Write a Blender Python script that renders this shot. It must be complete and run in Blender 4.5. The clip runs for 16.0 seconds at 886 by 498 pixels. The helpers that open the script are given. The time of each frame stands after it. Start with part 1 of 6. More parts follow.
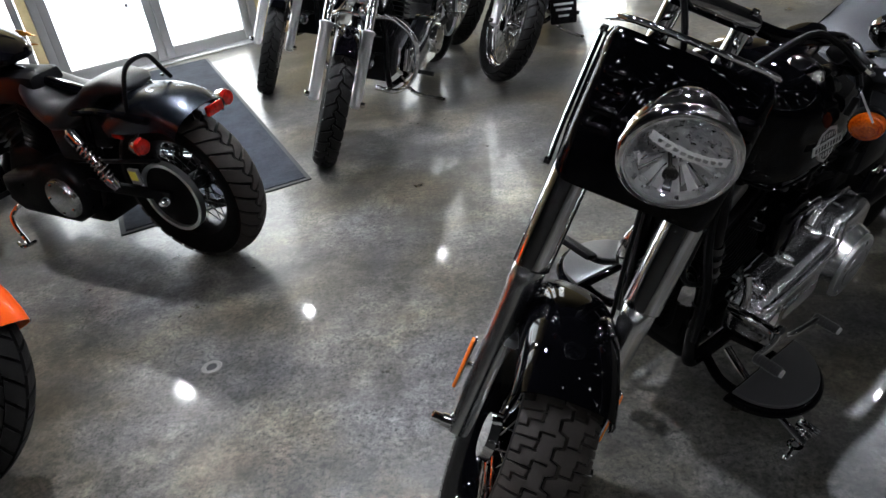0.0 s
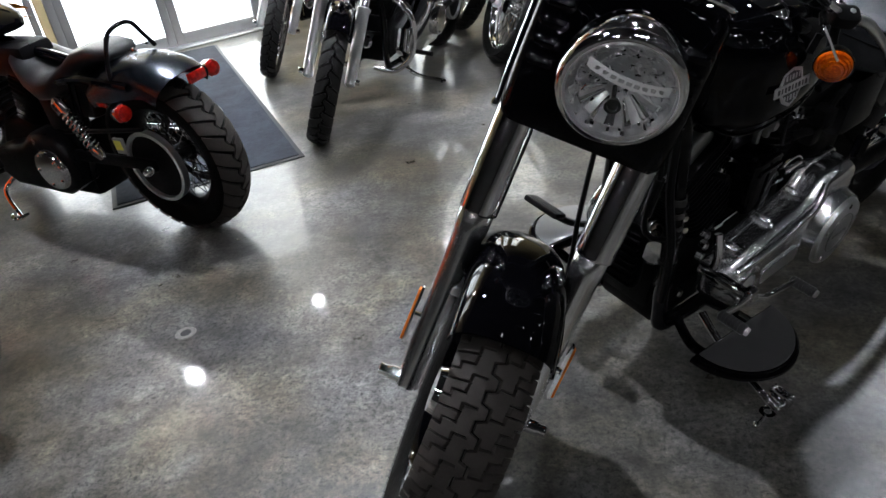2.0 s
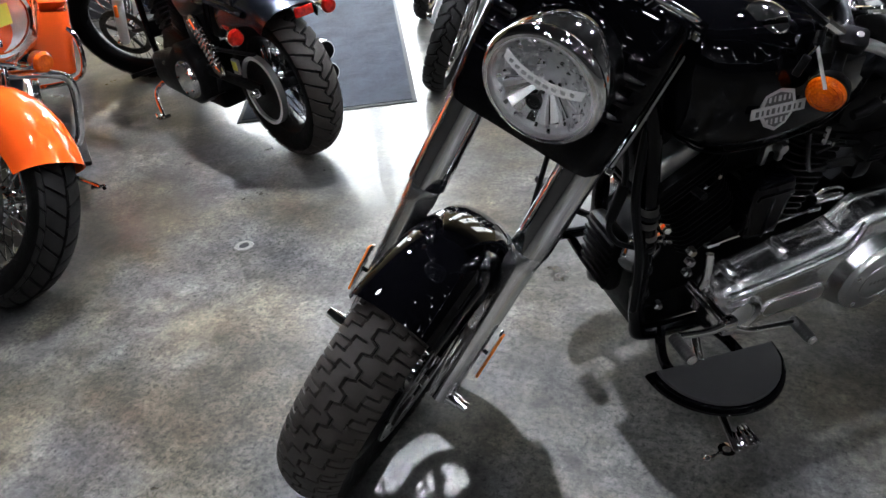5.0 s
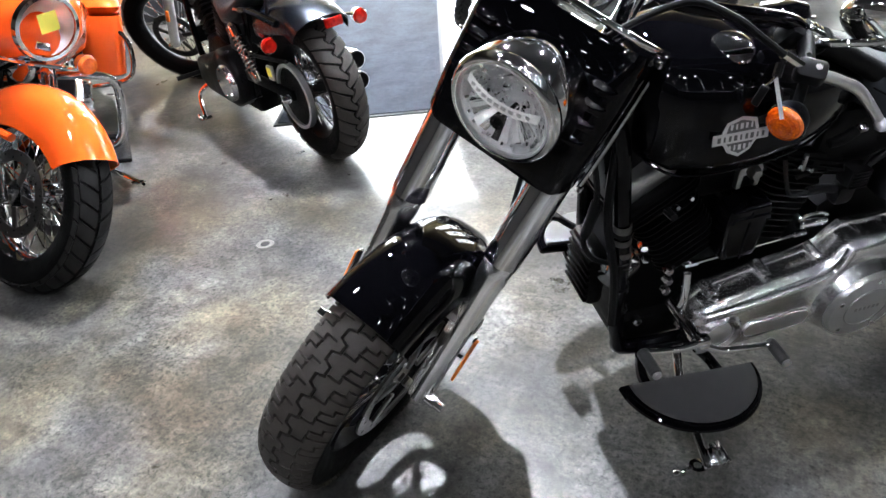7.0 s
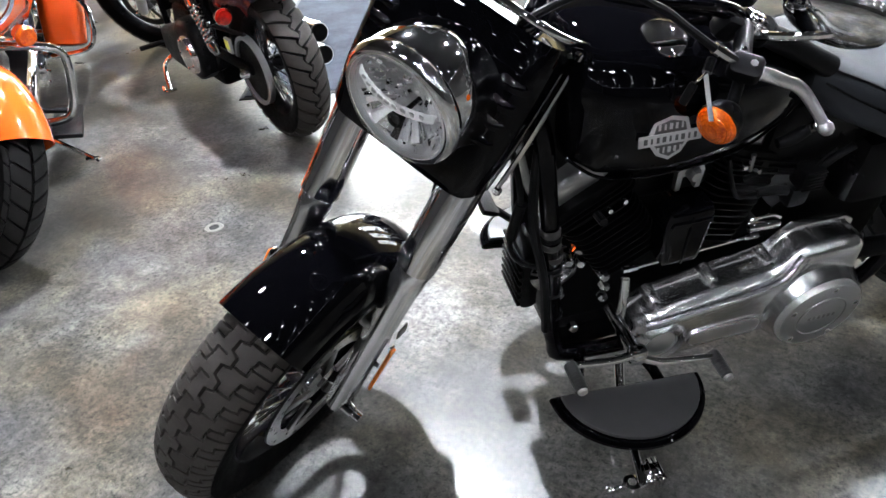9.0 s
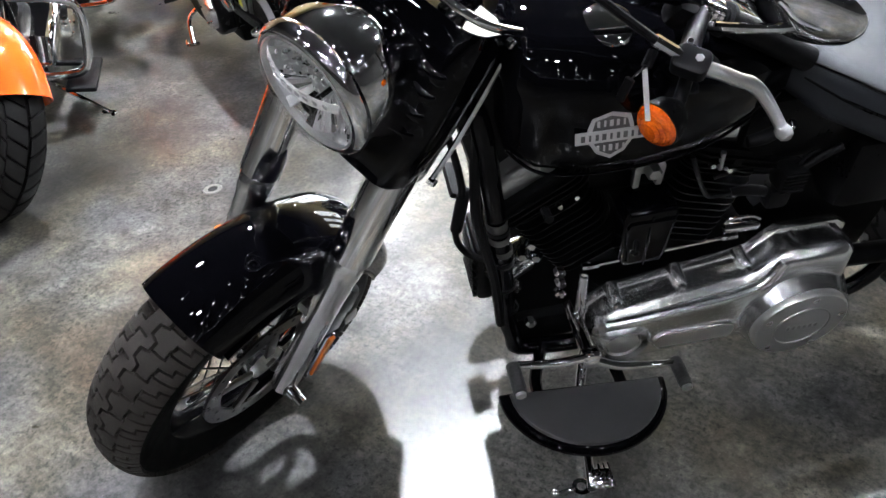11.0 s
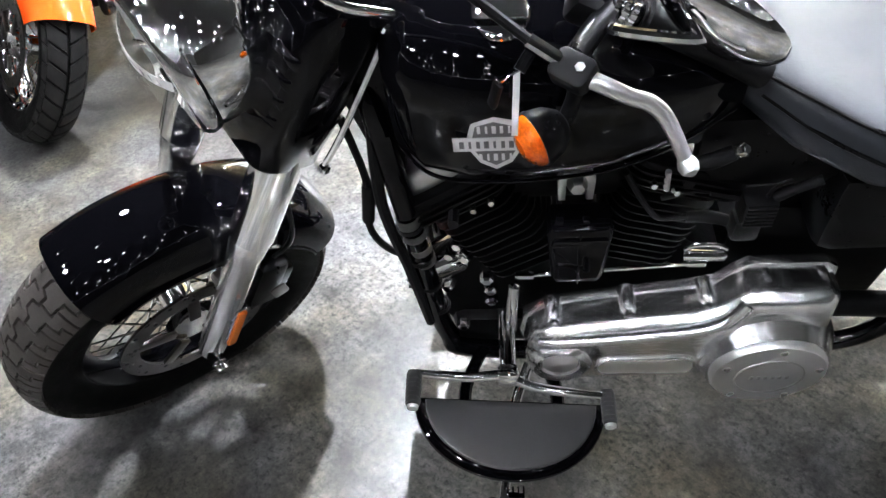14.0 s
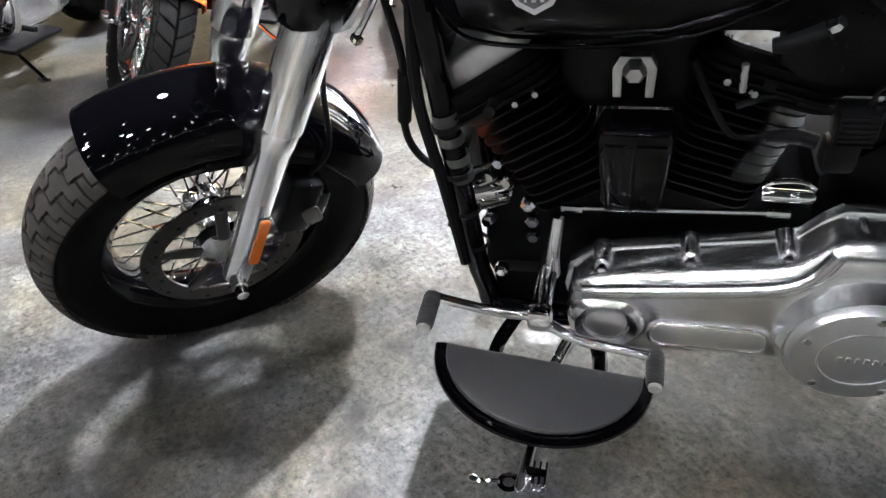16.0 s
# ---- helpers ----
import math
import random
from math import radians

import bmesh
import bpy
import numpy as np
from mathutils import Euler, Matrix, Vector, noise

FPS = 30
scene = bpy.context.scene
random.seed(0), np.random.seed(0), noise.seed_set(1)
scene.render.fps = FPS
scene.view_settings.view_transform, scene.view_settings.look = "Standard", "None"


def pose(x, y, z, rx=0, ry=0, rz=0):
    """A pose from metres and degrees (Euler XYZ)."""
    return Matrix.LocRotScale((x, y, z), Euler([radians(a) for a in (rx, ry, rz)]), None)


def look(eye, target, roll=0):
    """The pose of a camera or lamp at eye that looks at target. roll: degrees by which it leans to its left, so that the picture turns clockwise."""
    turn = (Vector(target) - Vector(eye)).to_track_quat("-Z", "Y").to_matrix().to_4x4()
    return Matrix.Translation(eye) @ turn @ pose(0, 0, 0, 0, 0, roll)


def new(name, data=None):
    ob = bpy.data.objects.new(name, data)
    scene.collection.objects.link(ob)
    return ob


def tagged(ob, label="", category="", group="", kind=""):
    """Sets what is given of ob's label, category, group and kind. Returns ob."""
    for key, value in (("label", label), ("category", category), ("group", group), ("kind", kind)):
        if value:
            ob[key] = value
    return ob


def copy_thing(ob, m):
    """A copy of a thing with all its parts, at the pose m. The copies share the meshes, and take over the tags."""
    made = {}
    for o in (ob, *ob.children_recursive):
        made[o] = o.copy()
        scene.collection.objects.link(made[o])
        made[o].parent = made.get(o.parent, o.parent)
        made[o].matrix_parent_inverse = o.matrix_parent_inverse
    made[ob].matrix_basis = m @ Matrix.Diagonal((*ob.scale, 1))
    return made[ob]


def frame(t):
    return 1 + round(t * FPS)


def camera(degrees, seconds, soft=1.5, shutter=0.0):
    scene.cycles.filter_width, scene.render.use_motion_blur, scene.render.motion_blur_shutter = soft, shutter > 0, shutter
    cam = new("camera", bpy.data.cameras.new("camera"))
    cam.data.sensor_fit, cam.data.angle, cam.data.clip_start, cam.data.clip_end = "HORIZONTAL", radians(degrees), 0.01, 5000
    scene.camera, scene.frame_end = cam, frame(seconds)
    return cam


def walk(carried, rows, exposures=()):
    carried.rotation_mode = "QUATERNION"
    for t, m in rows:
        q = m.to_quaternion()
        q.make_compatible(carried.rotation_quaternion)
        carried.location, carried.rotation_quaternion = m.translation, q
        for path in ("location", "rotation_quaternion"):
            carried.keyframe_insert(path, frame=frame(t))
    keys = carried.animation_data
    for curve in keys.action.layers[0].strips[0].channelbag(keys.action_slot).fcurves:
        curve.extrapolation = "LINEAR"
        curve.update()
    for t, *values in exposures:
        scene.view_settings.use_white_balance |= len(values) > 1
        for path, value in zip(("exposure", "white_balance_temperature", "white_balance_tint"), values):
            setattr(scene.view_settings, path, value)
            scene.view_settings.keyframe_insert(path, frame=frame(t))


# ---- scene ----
cam = camera(63.0, 16.0)
PATH = [
    (0, (2.443, 2.923, 1.328), (2.241, 4.636, 0.316), -8.0),
    (0.5, (2.481, 2.908, 1.312), (2.272, 4.651, 0.354), -7.8),
    (1, (2.519, 2.889, 1.283), (2.296, 4.609, 0.286), -8.3),
    (1.5, (2.533, 2.894, 1.238), (2.281, 4.623, 0.266), -8.7),
    (2, (2.572, 2.916, 1.202), (2.303, 4.627, 0.202), -8.5),
    (2.5, (2.627, 2.979, 1.192), (2.297, 4.635, 0.121), -9.0),
    (3, (2.669, 3.023, 1.177), (2.299, 4.659, 0.088), -8.9),
    (3.5, (2.742, 3.039, 1.175), (2.256, 4.643, 0.085), -7.8),
    (4, (2.851, 3.023, 1.185), (2.208, 4.562, 0.082), -7.0),
    (4.5, (2.922, 3.02, 1.195), (2.244, 4.564, 0.119), -6.2),
    (4.7, (2.951, 3.009, 1.198), (2.25, 4.547, 0.128), -6.1),
    (6.8, (3.13, 2.992, 1.239), (2.258, 4.464, 0.203), -6.2),
    (7, (3.142, 3.01, 1.235), (2.271, 4.481, 0.196), -6.0),
    (7.5, (3.172, 3.059, 1.235), (2.3, 4.509, 0.169), -5.4),
    (8, (3.199, 3.103, 1.229), (2.35, 4.563, 0.157), -5.1),
    (8.5, (3.221, 3.136, 1.225), (2.369, 4.588, 0.146), -5.4),
    (9, (3.227, 3.193, 1.217), (2.361, 4.613, 0.107), -5.5),
    (9.5, (3.241, 3.254, 1.214), (2.37, 4.661, 0.09), -5.6),
    (10, (3.264, 3.271, 1.207), (2.444, 4.661, 0.027), -6.1),
    (10.2, (3.271, 3.285, 1.209), (2.433, 4.659, 0.021), -5.8),
    (12.3, (3.5, 3.48, 1.225), (2.358, 4.622, 0.046), -7.1),
    (12.5, (3.504, 3.489, 1.229), (2.356, 4.629, 0.053), -6.5),
    (13, (3.511, 3.543, 1.222), (2.352, 4.65, 0.025), -6.9),
    (13.5, (3.525, 3.629, 1.212), (2.347, 4.661, -0.032), -7.2),
    (14, (3.527, 3.68, 1.187), (2.352, 4.659, -0.102), -6.7),
    (14.5, (3.535, 3.698, 1.132), (2.256, 4.558, -0.142), -8.8),
    (15, (3.585, 3.702, 1.053), (2.183, 4.49, -0.136), -8.6),
    (15.5, (3.625, 3.71, 0.976), (2.134, 4.503, -0.096), -7.5),
    (16, (3.619, 3.708, 0.902), (2.166, 4.572, -0.168), -5.0),
]
walk(cam, [(t, look(eye, target, roll)) for t, eye, target, roll in PATH],
     [(0, -0.46, 6200, 11), (1.0, -0.22, 6200, 11), (2.5, -0.47, 6200, 11), (3.5, -0.38, 6150, 11), (4.7, 0.18, 6150, 11), (6.8, 1.0, 6150, 11), (8.5, 1.06, 6150, 11), (10.0, 0.84, 6150, 11), (12.5, 1.18, 6200, 11), (14.5, 1.7, 6200, 11), (16, 1.72, 6250, 11)])

# ---- light ----
world = bpy.data.worlds.new("world")
scene.world = world
world.use_nodes = True
wn = world.node_tree.nodes
wbg = wn["Background"]
sky = wn.new("ShaderNodeTexSky")
sky.sky_type, sky.sun_disc, sky.sun_elevation, sky.sun_rotation = "NISHITA", False, radians(40), radians(200)
world.node_tree.links.new(sky.outputs[0], wbg.inputs[0])
wbg.inputs[1].default_value = 0.12


# ---- materials ----
def material(name, colour, rough=0.5, metal=0.0, coat=0.0, spec=0.5, vary=0.0, scale=20.0, bump=0.0, bump_scale=200.0,
             rough_vary=0.0, colour2=None, emit=0.0, transmission=0.0, ior=1.5):
    """A principled material whose colour and roughness drift at two scales."""
    m = bpy.data.materials.new(name)
    m.use_nodes = True
    n, l = m.node_tree.nodes, m.node_tree.links
    b = n["Principled BSDF"]
    b.inputs["Base Color"].default_value = (*colour, 1)
    b.inputs["Roughness"].default_value = rough
    b.inputs["Metallic"].default_value = metal
    b.inputs["Coat Weight"].default_value = coat
    b.inputs["Coat Roughness"].default_value = 0.03
    b.inputs["Specular IOR Level"].default_value = spec
    b.inputs["Transmission Weight"].default_value = transmission
    b.inputs["IOR"].default_value = ior
    if emit:
        b.inputs["Emission Color"].default_value = (*colour, 1)
        b.inputs["Emission Strength"].default_value = emit
    co = n.new("ShaderNodeTexCoord").outputs["Object"]
    if vary or rough_vary:
        big, small, mix = n.new("ShaderNodeTexNoise"), n.new("ShaderNodeTexNoise"), n.new("ShaderNodeMix")
        big.inputs["Scale"].default_value, small.inputs["Scale"].default_value = scale, scale * 7
        big.inputs["Detail"].default_value = small.inputs["Detail"].default_value = 4
        l.new(co, big.inputs["Vector"]), l.new(co, small.inputs["Vector"])
        mix.inputs[0].default_value = 0.4
        l.new(big.outputs[0], mix.inputs[2]), l.new(small.outputs[0], mix.inputs[3])
        if vary:
            ramp = n.new("ShaderNodeValToRGB")
            other = colour2 or tuple(c * (1 - vary) for c in colour)
            ramp.color_ramp.elements[0].position, ramp.color_ramp.elements[1].position = 0.35, 0.65
            ramp.color_ramp.elements[0].color, ramp.color_ramp.elements[1].color = (*other, 1), (*colour, 1)
            l.new(mix.outputs[0], ramp.inputs[0]), l.new(ramp.outputs[0], b.inputs["Base Color"])
        if rough_vary:
            mr = n.new("ShaderNodeMapRange")
            mr.inputs[1].default_value, mr.inputs[2].default_value = 0.3, 0.7
            mr.inputs[3].default_value, mr.inputs[4].default_value = max(0.0, rough - rough_vary), rough + rough_vary
            l.new(mix.outputs[0], mr.inputs[0]), l.new(mr.outputs[0], b.inputs["Roughness"])
    if bump:
        nz, bp = n.new("ShaderNodeTexNoise"), n.new("ShaderNodeBump")
        nz.inputs["Scale"].default_value, nz.inputs["Detail"].default_value = bump_scale, 5
        bp.inputs["Strength"].default_value, bp.inputs["Distance"].default_value = bump, 0.002
        l.new(co, nz.inputs["Vector"]), l.new(nz.outputs[0], bp.inputs["Height"]), l.new(bp.outputs[0], b.inputs["Normal"])
    return m


def concrete():
    """Polished, stained concrete: mottled greys with olive and rust clouds, aggregate specks and a worn sealer."""
    m = bpy.data.materials.new("polished_concrete")
    m.use_nodes = True
    n, l = m.node_tree.nodes, m.node_tree.links
    b = n["Principled BSDF"]
    co = n.new("ShaderNodeTexCoord").outputs["Object"]

    def cloud(scale, detail, rough, distort=0.0):
        z = n.new("ShaderNodeTexNoise")
        z.inputs["Scale"].default_value, z.inputs["Detail"].default_value = scale, detail
        z.inputs["Roughness"].default_value, z.inputs["Distortion"].default_value = rough, distort
        l.new(co, z.inputs["Vector"])
        return z.outputs[0]

    def ramp(src, stops):
        r = n.new("ShaderNodeValToRGB")
        while len(r.color_ramp.elements) < len(stops):
            r.color_ramp.elements.new(0.5)
        for e, (p, c) in zip(r.color_ramp.elements, stops):
            e.position, e.color = p, (*c, 1)
        l.new(src, r.inputs[0])
        return r.outputs[0]

    def mix(kind, fac, a, c):
        x = n.new("ShaderNodeMix")
        x.data_type, x.blend_type = "RGBA", kind
        if isinstance(fac, float):
            x.inputs[0].default_value = fac
        else:
            l.new(fac, x.inputs[0])
        l.new(a, x.inputs[6]), l.new(c, x.inputs[7])
        return x.outputs[2]

    base = ramp(cloud(1.7, 9, 0.64, 0.15), [(0.32, (0.02, 0.0196, 0.0188)), (0.45, (0.062, 0.0606, 0.0583)), (0.55, (0.108, 0.1056, 0.102)), (0.68, (0.19, 0.186, 0.18))])
    grit = ramp(cloud(26, 14, 0.85, 0.05), [(0.36, (0.14, 0.138, 0.135)), (0.46, (0.4, 0.398, 0.393)), (0.54, (0.58, 0.577, 0.57)), (0.64, (0.86, 0.855, 0.845))])
    olive = ramp(cloud(1.9, 7, 0.62, 0.25), [(0.4, (0.47, 0.475, 0.5)), (0.5, (0.51, 0.5, 0.47)), (0.57, (0.535, 0.5, 0.4)), (0.66, (0.57, 0.465, 0.35))])
    col = mix("OVERLAY", 0.8, base, grit)
    col = mix("OVERLAY", 1.0, col, olive)
    # hand-sized mottling
    patch = ramp(cloud(10, 9, 0.68, 0.2), [(0.33, (0.38, 0.37, 0.355)), (0.46, (0.84, 0.835, 0.83)), (0.56, (1.05, 1.05, 1.05)), (0.68, (1.32, 1.31, 1.29))])
    col = mix("MULTIPLY", 0.95, col, patch)
    # pitted, chafed patches and pale aggregate
    pits = ramp(cloud(75, 8, 0.8), [(0.39, (0.08, 0.077, 0.073)), (0.47, (0.72, 0.75, 0.75)), (0.55, (1.03, 1.03, 1.02)), (0.64, (1.5, 1.48, 1.43))])
    worn = ramp(cloud(3.2, 8, 0.7), [(0.36, (0.4, 0.4, 0.4)), (0.52, (1, 1, 1))])
    col = mix("MULTIPLY", worn, col, pits)
    speck = ramp(cloud(210, 2, 0.7), [(0.29, (0.2, 0.19, 0.18)), (0.35, (0.95, 0.95, 0.95)), (0.66, (1, 1, 1)), (0.72, (2.3, 2.27, 2.2))])
    col = mix("MULTIPLY", 0.8, col, speck)
    l.new(col, b.inputs["Base Color"])
    mr = n.new("ShaderNodeMapRange")
    mr.inputs[1].default_value, mr.inputs[2].default_value = 0.3, 0.7
    mr.inputs[3].default_value, mr.inputs[4].default_value = 0.27, 0.4
    l.new(cloud(5, 6, 0.6), mr.inputs[0]), l.new(mr.outputs[0], b.inputs["Roughness"])
    bp = n.new("ShaderNodeBump")
    bp.inputs["Strength"].default_value, bp.inputs["Distance"].default_value = 0.05, 0.002
    l.new(cloud(14, 8, 0.65), bp.inputs["Height"]), l.new(bp.outputs[0], b.inputs["Normal"])
    b.inputs["Specular IOR Level"].default_value = 0.36
    b.inputs["Coat Weight"].default_value = 0.3
    cr = n.new("ShaderNodeMapRange")
    cr.inputs[1].default_value, cr.inputs[2].default_value = 0.42, 0.6
    cr.inputs[3].default_value, cr.inputs[4].default_value = 0.03, 0.1
    l.new(cloud(3.2, 8, 0.7), cr.inputs[0]), l.new(cr.outputs[0], b.inputs["Coat Roughness"])
    return m


def thin_glass(name, gloss):
    """A clear sheet: light passes straight, a little mirrors."""
    m = bpy.data.materials.new(name)
    m.use_nodes = True
    n, l = m.node_tree.nodes, m.node_tree.links
    clear, shine, both = n.new("ShaderNodeBsdfTransparent"), n.new("ShaderNodeBsdfGlossy"), n.new("ShaderNodeMixShader")
    shine.inputs["Roughness"].default_value = 0.02
    both.inputs[0].default_value = gloss
    l.new(clear.outputs[0], both.inputs[1]), l.new(shine.outputs[0], both.inputs[2]), l.new(both.outputs[0], n["Material Output"].inputs[0])
    return m


CONCRETE = concrete()
LENS = thin_glass("lamp_lens_glass", 0.07)
BLACK = material("black_gloss_paint", (0.0012, 0.0012, 0.0017), 0.018, spec=0.2, rough_vary=0.006, scale=9)
SATIN = material("satin_black", (0.0028, 0.0028, 0.0032), 0.33, spec=0.13, rough_vary=0.1, scale=25, bump=0.05)
DENIM = material("denim_black_paint", (0.003, 0.0034, 0.0046), 0.25, spec=0.5, rough_vary=0.01, scale=6)
DARK = material("black_engine_coat", (0.0018, 0.0018, 0.002), 0.38, spec=0.085, rough_vary=0.12, scale=40, bump=0.25, bump_scale=500)
DENIM.node_tree.nodes["Principled BSDF"].inputs["Specular Tint"].default_value = (0.66, 0.8, 1.0, 1)
CHROME = material("chrome", (0.92, 0.925, 0.935), 0.05, 1.0, rough_vary=0.012, scale=12)
ALLOY = material("brushed_alloy", (0.88, 0.885, 0.89), 0.33, 1.0, vary=0.03, rough_vary=0.02, scale=14)
POLISH = material("polished_alloy", (0.95, 0.955, 0.965), 0.21, 1.0, vary=0.02, rough_vary=0.015, scale=12)
RUBBER = material("tyre_rubber", (0.0032, 0.0031, 0.003), 0.55, spec=0.06, vary=0.3, rough_vary=0.12, scale=30, bump=0.3, bump_scale=600)
DARK_TREAD = material("clean_tread_rubber", (0.012, 0.0115, 0.011), 0.62, spec=0.2, vary=0.35, scale=40, bump=0.35, bump_scale=500)
TREAD = material("tread_rubber", (0.034, 0.029, 0.025), 0.66, spec=0.3, vary=0.35, scale=40, bump=0.35, bump_scale=500)
GRIP = material("grip_rubber", (0.0045, 0.0045, 0.005), 0.48, spec=0.13, bump=0.3, bump_scale=900)
LEATHER = material("black_vinyl", (0.018, 0.0205, 0.0255), 0.46, spec=0.36, vary=0.15, rough_vary=0.06, scale=20, bump=0.35, bump_scale=700)
ORANGE = material("orange_paint", (0.8, 0.09, 0.009), 0.1, coat=0.7, rough_vary=0.01, scale=8)
AMBER = material("amber_lens", (0.9, 0.16, 0.001), 0.06, coat=0.6, spec=0.5, vary=0.9, colour2=(0.36, 0.028, 0.0), scale=42, bump=0.8, bump_scale=120)
AMBER_REFLECTOR = material("amber_reflector", (0.85, 0.2, 0.02), 0.2, coat=0.5, bump=0.4, bump_scale=400)
RED = material("red_lens", (0.55, 0.012, 0.006), 0.1, coat=0.8, spec=0.6, vary=0.8, colour2=(0.12, 0.002, 0.001), scale=50, bump=0.7, bump_scale=160)
GLASS = material("clear_glass", (1, 1, 1), 0.0, transmission=1.0, ior=1.45)
FACET = material("reflector_facets", (0.97, 0.975, 0.98), 0.14, 0.25, vary=0.1, rough_vary=0.06, scale=70, bump=1.0, bump_scale=60)
PRINT = material("faint_print", (0.42, 0.42, 0.42), 0.6, vary=0.3, scale=200)
BOARD_PAD = material("grey_rubber_pad", (0.045, 0.045, 0.046), 0.3, spec=0.75, vary=0.15, scale=30, bump=0.2, bump_scale=900)
CLOTH_TAPE = material("grey_cloth_tape", (0.055, 0.053, 0.05), 0.7, vary=0.3, scale=60, bump=0.3, bump_scale=900)
CAST = material("worn_cast_ring", (0.2, 0.195, 0.18), 0.5, vary=0.4, scale=120)
PAPER = material("white_label_paper", (0.75, 0.75, 0.74), 0.6, vary=0.06, scale=60)
YELLOW = material("yellow_note_paper", (0.85, 0.82, 0.12), 0.6, vary=0.06, scale=30)
MAT_PILE = material("mat_carpet", (0.045, 0.052, 0.065), 0.95, spec=0.15, vary=0.45, scale=6, bump=0.8, bump_scale=600)
MAT_EDGE = material("mat_rubber", (0.018, 0.018, 0.02), 0.6, vary=0.2, scale=20)
DOOR_ALU = material("grey_door_metal", (0.36, 0.36, 0.35), 0.4, 0.6, vary=0.1, rough_vary=0.08, scale=12)
WALL = material("painted_wall", (0.045, 0.043, 0.04), 0.7, vary=0.12, scale=3, bump=0.1, bump_scale=120)
ROCKER = material("dull_silver_cast", (0.6, 0.6, 0.6), 0.36, 1.0, vary=0.12, rough_vary=0.06, scale=25)
SILVER = material("silver_enamel", (0.62, 0.62, 0.62), 0.35, 0.5, vary=0.08, scale=40)
SADDLE = material("matt_black_vinyl", (0.005, 0.0054, 0.0065), 0.36, spec=0.45, vary=0.15, rough_vary=0.06, scale=20, bump=0.25, bump_scale=700)
BLUE = material("blue_paint", (0.01, 0.03, 0.09), 0.08, coat=0.6, rough_vary=0.02, scale=8)
BEIGE = material("olive_beige_paint", (0.46, 0.37, 0.19), 0.7, vary=0.1, scale=3, bump=0.1, bump_scale=120)
PLASTER = material("white_wall_paint", (0.4, 0.395, 0.385), 0.7, vary=0.08, scale=3, bump=0.1, bump_scale=120)
CEILING = material("ceiling_paint", (0.012, 0.012, 0.013), 0.8, vary=0.2, scale=2)
LAMP_GLOW = material("lamp_diffuser", (0.98, 0.97, 1.0), 0.4, emit=215.0)
BAY_GLOW = material("bay_lamp_diffuser", (0.945, 0.96, 1.0), 0.4, emit=9600.0)
HALF_BAY_GLOW = material("weaker_bay_lamp_diffuser", (0.93, 0.955, 1.0), 0.4, emit=4200.0)
SPOT_GLOW = material("spot_diffuser", (1.0, 0.985, 0.965), 0.4, emit=320.0)
DOOR_SPOT_GLOW = material("door_spot_diffuser", (1.0, 0.985, 0.965), 0.4, emit=1300.0)
SMALL_GLOW = material("small_lamp_diffuser", (0.98, 0.985, 1.0), 0.4, emit=62.0)
DIM_GLOW = material("dim_lamp_diffuser", (0.98, 0.985, 1.0), 0.4, emit=24.0)
DAY_GLOW = material("bright_outdoors", (0.92, 0.97, 1.0), 0.9, emit=7.8)
FLAME = material("flame_paint", (0.7, 0.24, 0.02), 0.2, coat=0.8, vary=0.3, scale=20)
DISC = material("brake_disc_steel", (0.11, 0.103, 0.096), 0.33, 1.0, vary=0.25, rough_vary=0.1, scale=40)
GREYBAR = material("grey_print", (0.09, 0.09, 0.09), 0.7, vary=0.1, scale=40)
WOOD = material("orange_brown_wood", (0.5, 0.21, 0.05), 0.35, vary=0.4, scale=5)


# ---- mesh helpers ----
def align(p, d, spin=0.0):
    """A pose at p whose z axis runs along d."""
    d = Vector(d).normalized()
    up = Vector((0, 0, 1)) if abs(d.z) < 0.95 else Vector((1, 0, 0))
    x = up.cross(d).normalized()
    m = Matrix((x, d.cross(x), d)).transposed().to_4x4()
    return Matrix.Translation(p) @ m @ Matrix.Rotation(spin, 4, "Z")


def basis(p, x, y):
    """A pose at p whose x and y axes run along x and y."""
    x, y = Vector(x).normalized(), Vector(y).normalized()
    return Matrix.Translation(p) @ Matrix((x, y, x.cross(y))).transposed().to_4x4()


def smooth_path(pts, k=6):
    p = [Vector(q) for q in pts]
    if len(p) < 3:
        return p
    out = []
    for i in range(len(p) - 1):
        a, b, c, d = p[max(i - 1, 0)], p[i], p[i + 1], p[min(i + 2, len(p) - 1)]
        for s in range(k):
            t = s / k
            out.append(0.5 * (2 * b + (c - a) * t + (2 * a - 5 * b + 4 * c - d) * t * t + (3 * b - a - 3 * c + d) * t ** 3))
    return out + [p[-1]]


def loft(rings, caps=True, bm=None):
    bm = bm or bmesh.new()
    vs = [[bm.verts.new(p) for p in r] for r in rings]
    n = len(vs[0])
    for a, b in zip(vs, vs[1:]):
        for i in range(n):
            bm.faces.new((a[i], a[(i + 1) % n], b[(i + 1) % n], b[i]))
    if caps:
        bm.faces.new(list(reversed(vs[0])))
        bm.faces.new(vs[-1])
    return bm


